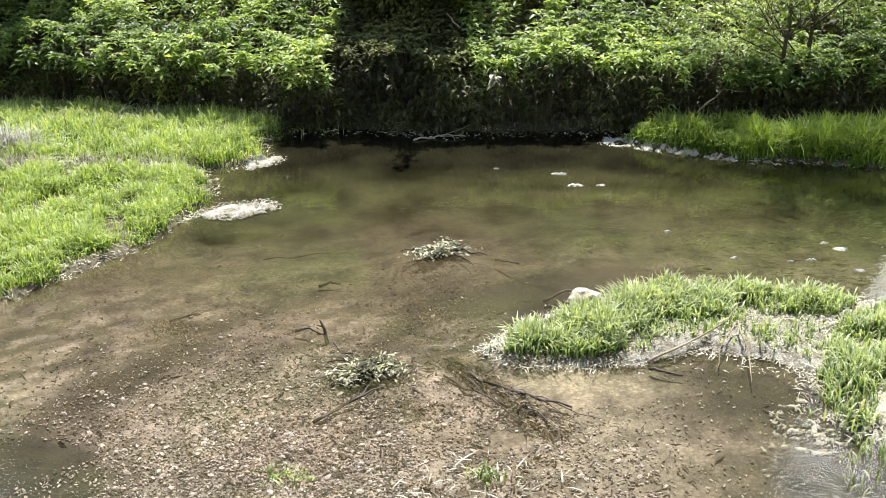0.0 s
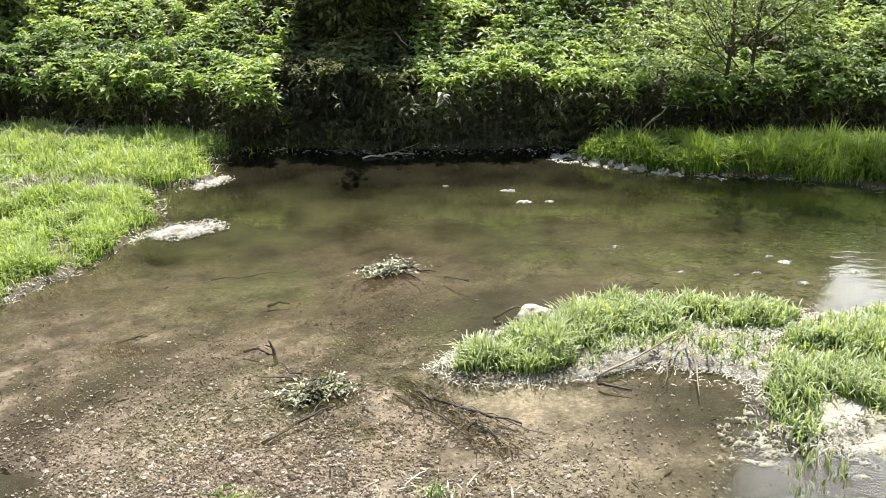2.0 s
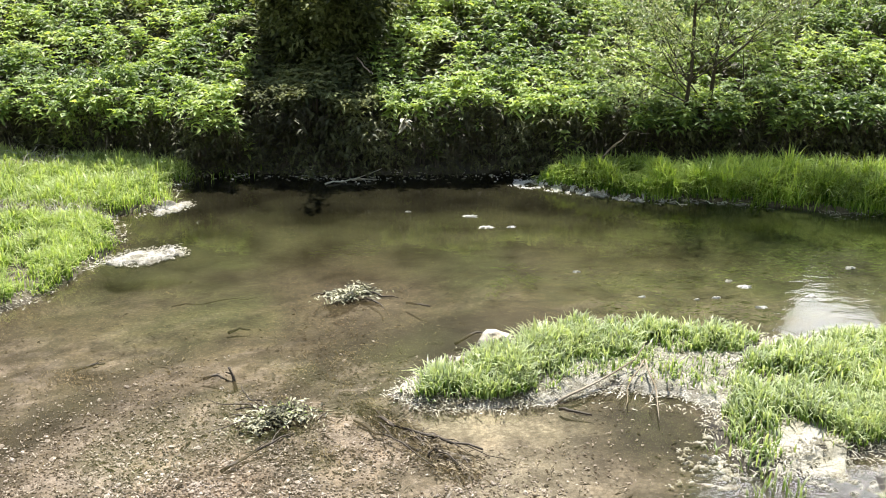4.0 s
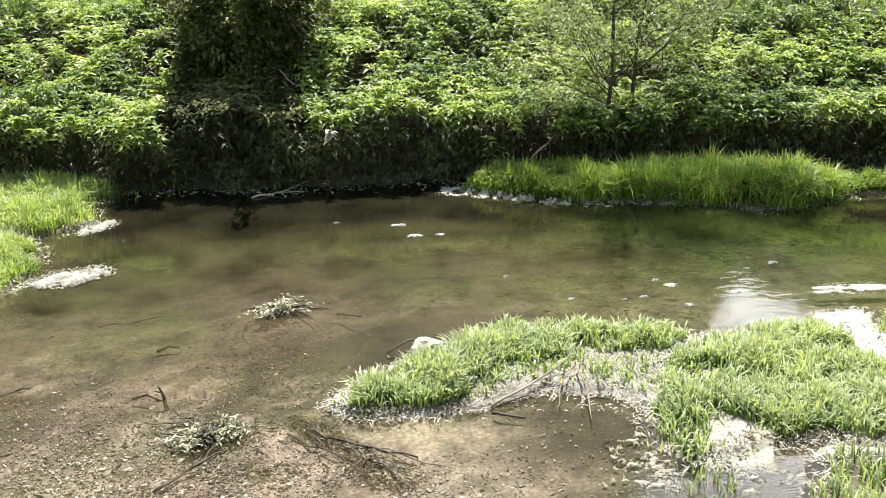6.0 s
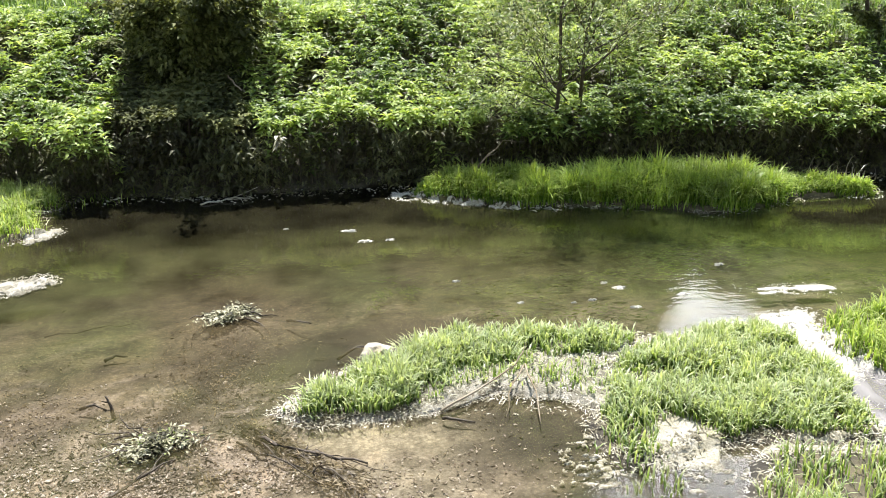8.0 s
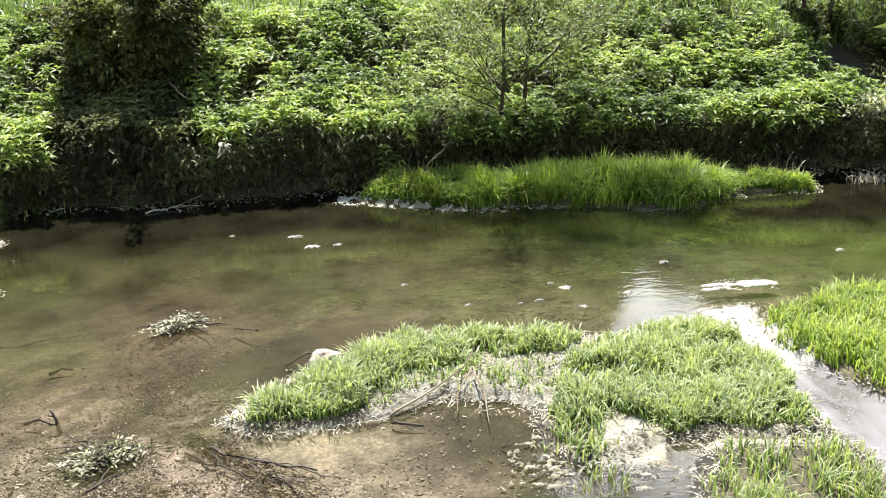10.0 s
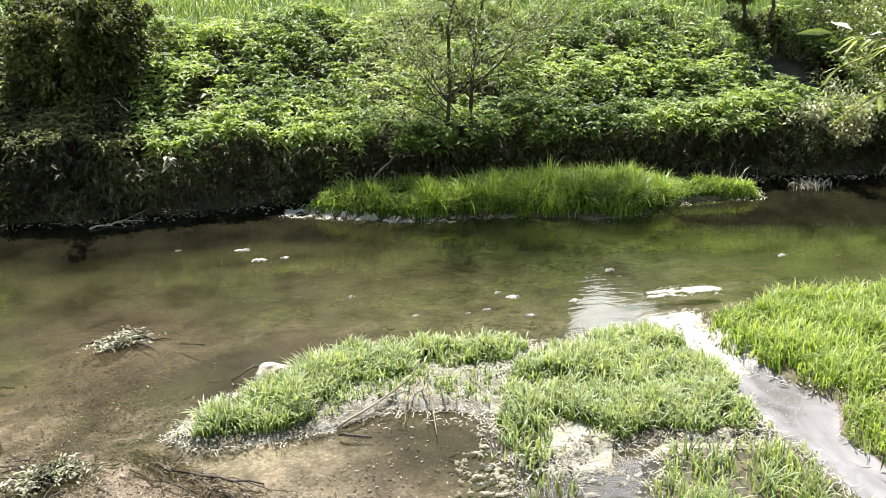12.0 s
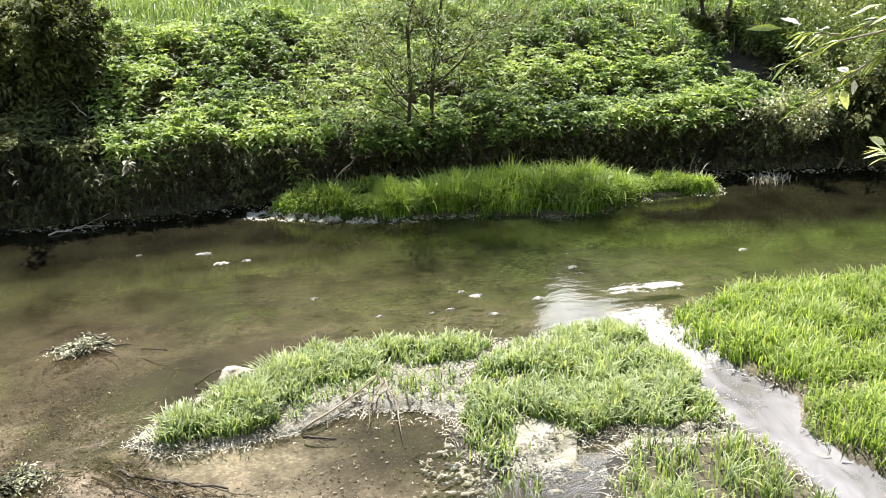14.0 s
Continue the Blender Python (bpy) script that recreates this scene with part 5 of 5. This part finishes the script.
boulder(1.24, 8.93, 0.11, 4, "pale cream stone against the grass islet")


# ---- odd plants ----
def tuft(name, x, y, count, tall, material, seed, label, spread=0.1, lean=0.6):
    rng = np.random.default_rng(seed)
    px, py = rng.normal(0, spread, count), rng.normal(0, spread * 0.6, count)
    v, f = blades(px, py, np.full(count, -0.02), tall * rng.uniform(0.5, 1.2, count), 0.012 * rng.uniform(0.6, 1.4, count), lean, rng)
    ob = mesh_object(name, v, f, material)
    ob.location = (x, y, max(0.0, float(ground_height(np.array([x]), np.array([y]))[0])))
    return tagged(ob, label, "grass", kind="stuff")


tuft("grass_tuft", 8.9, 12.5, 130, 0.16, BLEACHED, 91, "lone pale grass tuft under the far bank", 0.15, 0.9)
tuft("dry_tuft", -5.22, 12.7, 420, 0.42, SILVER_TUFT, 92, "feathery bleached tuft among green grass", 0.22, 0.8)
tuft("grass_tuft", -1.08, 6.32, 60, 0.07, GRASS_PALE, 93, "small green water plant in the gravel", 0.12, 0.9)
tuft("grass_tuft", 0.28, 6.28, 22, 0.13, GRASS_PALE, 94, "small green grass sprig in the shallows", 0.07)
tuft("dry_tuft", -4.2, 13.95, 130, 0.36, BLEACHED, 96, "pale dry grass heads at the back of the spit", 0.4, 0.9)
tuft("grass_tuft", -1.6, 13.7, 50, 0.14, GRASS, 95, "grass tuft at the foot of the bank", 0.25)
tuft("dry_tuft", 0.3, 6.2, 160, 0.08, STRAW, 97, "heap of bleached dead stalks in the shallows", 0.3, 1.4)
tuft("dry_tuft", 7.7, 12.75, 50, 0.4, STRAW, 98, "thin dry stalks behind the far islet", 0.25, 0.5)


# White end of the ramp carries sun glare on the leaves.
WILLOW_NEAR = leaf_material("glare_willow_leaf", [(0.2, (0.26, 0.36, 0.06)), (0.45, (0.5, 0.58, 0.2)), (0.7, (0.85, 0.86, 0.74))], (1.4, 1.4, 0.7), 0.25, 0.4, 1.2, 0.9)


def pale_sprig(x, y, z, seed):
    """A few silvery leaves turned to the light."""
    rng = np.random.default_rng(seed)
    root = tagged(new("pale_sprig"), "pale silvery leaf sprig on the dark bank front", "plant")
    gz = float(ground_height(np.array([x]), np.array([y + 0.2]))[0])
    root.location = (x, y + 0.2, gz)
    head = np.array([0, -0.2, z - gz])
    v, f = tube(bent((0, 0, -0.03), head, 4, 0.05, rng), [0.008, 0.007, 0.006, 0.005, 0.003], 5)
    mesh_object("stem", v, f, BARK, root)
    n = 16
    a = rng.uniform(0, 6.28, n)
    way = np.stack([np.cos(a), np.sin(a) * 0.7 - 0.4, rng.normal(-0.2, 0.4, n)], 1)
    L = rng.uniform(0.07, 0.13, n)
    v, f = leaves(np.repeat(head[None], n, 0) + rng.normal(0, 0.03, (n, 3)), way, L, L * 0.4, 0.3, rng)
    mesh_object("foliage", v, f, BLEACHED, root)


pale_sprig(0.64, 13.5, 0.74, 31)


def overhanging_willow():
    """A willow on the near bank whose branch ends hang into the view."""
    rng = np.random.default_rng(99)
    root = tagged(new("overhanging_willow"), "willow with long leafy branch ends hanging over the stream", "tree")
    root.location = (6.9, 1.6, 0.1)
    o = np.array([6.9, 1.6, 0.1])
    line = bent((0, 0, 0), (-0.4, 0.2, 5.2), 6, 0.02, rng)
    v, f = tube(line, [0.16, 0.14, 0.12, 0.1, 0.08, 0.06, 0.03], 9)
    mesh_object("trunk", v, f, BARK, root, smooth=True)
    runs = [((3.053, 3.15, 3.95), (2.883, 3.275, 3.848), (2.791, 3.361, 3.849)), ((3.011, 3.089, 3.904), (2.849, 3.226, 3.838), (2.72, 3.342, 3.746)), ((3.011, 3.029, 3.894), (2.932, 3.127, 3.796), (2.733, 3.278, 3.594)), ((2.907, 2.789, 3.488), (2.856, 2.866, 3.5), (2.842, 2.932, 3.513))]
    places, ways, size = [], [], []
    for k, (a, b, c) in enumerate(runs):
        a, b, c = (np.array(q) - o for q in (a, b, c))
        start = line[4 - k % 2]
        mid = (start + a) / 2 + np.array([0, 0, 0.35])
        pts = [start, mid, a, (a + b) / 2, b, (b + c) / 2, c]
        v, f = tube(pts, [0.04, 0.02, 0.007, 0.005, 0.004, 0.003, 0.0015], 6)
        mesh_object("branch", v, f, DRIFT, root, smooth=True)
        fine = [a + (b - a) * t for t in np.linspace(0, 1, 9)[:-1]] + [b + (c - b) * t for t in np.linspace(0, 1, 9)]
        for p in fine[:: (1 if k in (0, 2) else 2)]:
            for s in range(2):
                places.append(p)
                ways.append(unit(c - a) * 1.1 + rng.normal(0, 0.3, 3) + np.array([0, 0, -0.12]))
                size.append(rng.uniform(0.05, 0.09))
    for k in range(7):
        at = line[2 + k % 4]
        end = at + np.array([rng.uniform(0.2, 2.2), rng.uniform(-1.8, 0.6), rng.uniform(0.3, 1.6)])
        v, f = tube(bent(at, end, 4, 0.05, rng), [0.05, 0.04, 0.03, 0.02, 0.008], 6)
        mesh_object("branch", v, f, BARK, root, smooth=True)
        for j in range(200):
            places.append(at + (end - at) * rng.uniform(0.3, 1.05) + rng.normal(0, 0.22, 3))
            ways.append(rng.normal(0, 1, 3) + np.array([0, 0, -0.6]))
            size.append(rng.uniform(0.06, 0.1))
    L = np.array(size)
    v, f = leaves(np.array(places), np.array(ways), L, L * rng.uniform(0.1, 0.2, len(L)), 0.2, rng)
    broad = np.array([(2.75, 3.33, 3.88), (2.85, 3.3, 3.87), (2.69, 3.35, 3.87), (2.89, 3.22, 3.72), (2.91, 3.21, 3.7), (2.83, 3.22, 3.66), (2.86, 3.21, 3.67), (3.04, 3.27, 3.95), (2.99, 3.09, 3.47), (2.99, 3.1, 3.48), (2.98, 3.09, 3.45)]) - o
    turned = np.array([(-0.6, 0.72, 0.34), (-0.53, 0.83, -0.18), (-0.84, 0.54, 0.02), (-0.33, 0.87, 0.35), (0.11, 0.18, -0.98), (-0.03, 0.19, -0.98), (0.4, -0.05, -0.92), (-0.86, 0.42, -0.29), (-0.8, 0.55, -0.22), (-0.49, 0.78, 0.39), (-0.75, 0.63, -0.21)])
    long_, wide_ = np.array([0.085, 0.046, 0.13, 0.054, 0.056, 0.059, 0.078, 0.123, 0.087, 0.069, 0.072]), np.array([0.036, 0.034, 0.026, 0.036, 0.03, 0.03, 0.036, 0.05, 0.026, 0.03, 0.026])
    glare = np.isin(np.arange(len(broad)), (0, 1, 3, 4))
    v2, f2 = leaves(broad[~glare], turned[~glare], long_[~glare], wide_[~glare], 0.1, rng)
    v, f = merge((v, f), (v2, f2))
    # Sun glare on these few leaves is put into a whitish colour.
    v2, f2 = leaves(broad[glare], turned[glare], long_[glare], wide_[glare], 0.1, rng)
    mesh_object("glare_leaves", v2, f2, SILVER_TUFT, root, "broad leaves with sun glare put into their pale colour")
    mesh_object("foliage", v, f, WILLOW_NEAR, root, "long narrow willow leaves")


overhanging_willow()


def bank_litter(seed=55):
    """Bark, leaves and pale scraps washed up along the far waterline."""
    rng = np.random.default_rng(seed)
    n = 900
    x = rng.uniform(-3, 11, n)
    y = bank_y(x) + rng.normal(-0.08, 0.1, n)
    z = np.maximum(0.006, ground_height(x, y) + 0.008)
    v, f = flake_arrays(x, y, z, rng, 0.006, 0.028)
    return tagged(mesh_object("bank_litter", v, f, BLEACHED), "scraps of bark and pale pebbles along the far waterline", "litter", kind="stuff")


bank_litter()
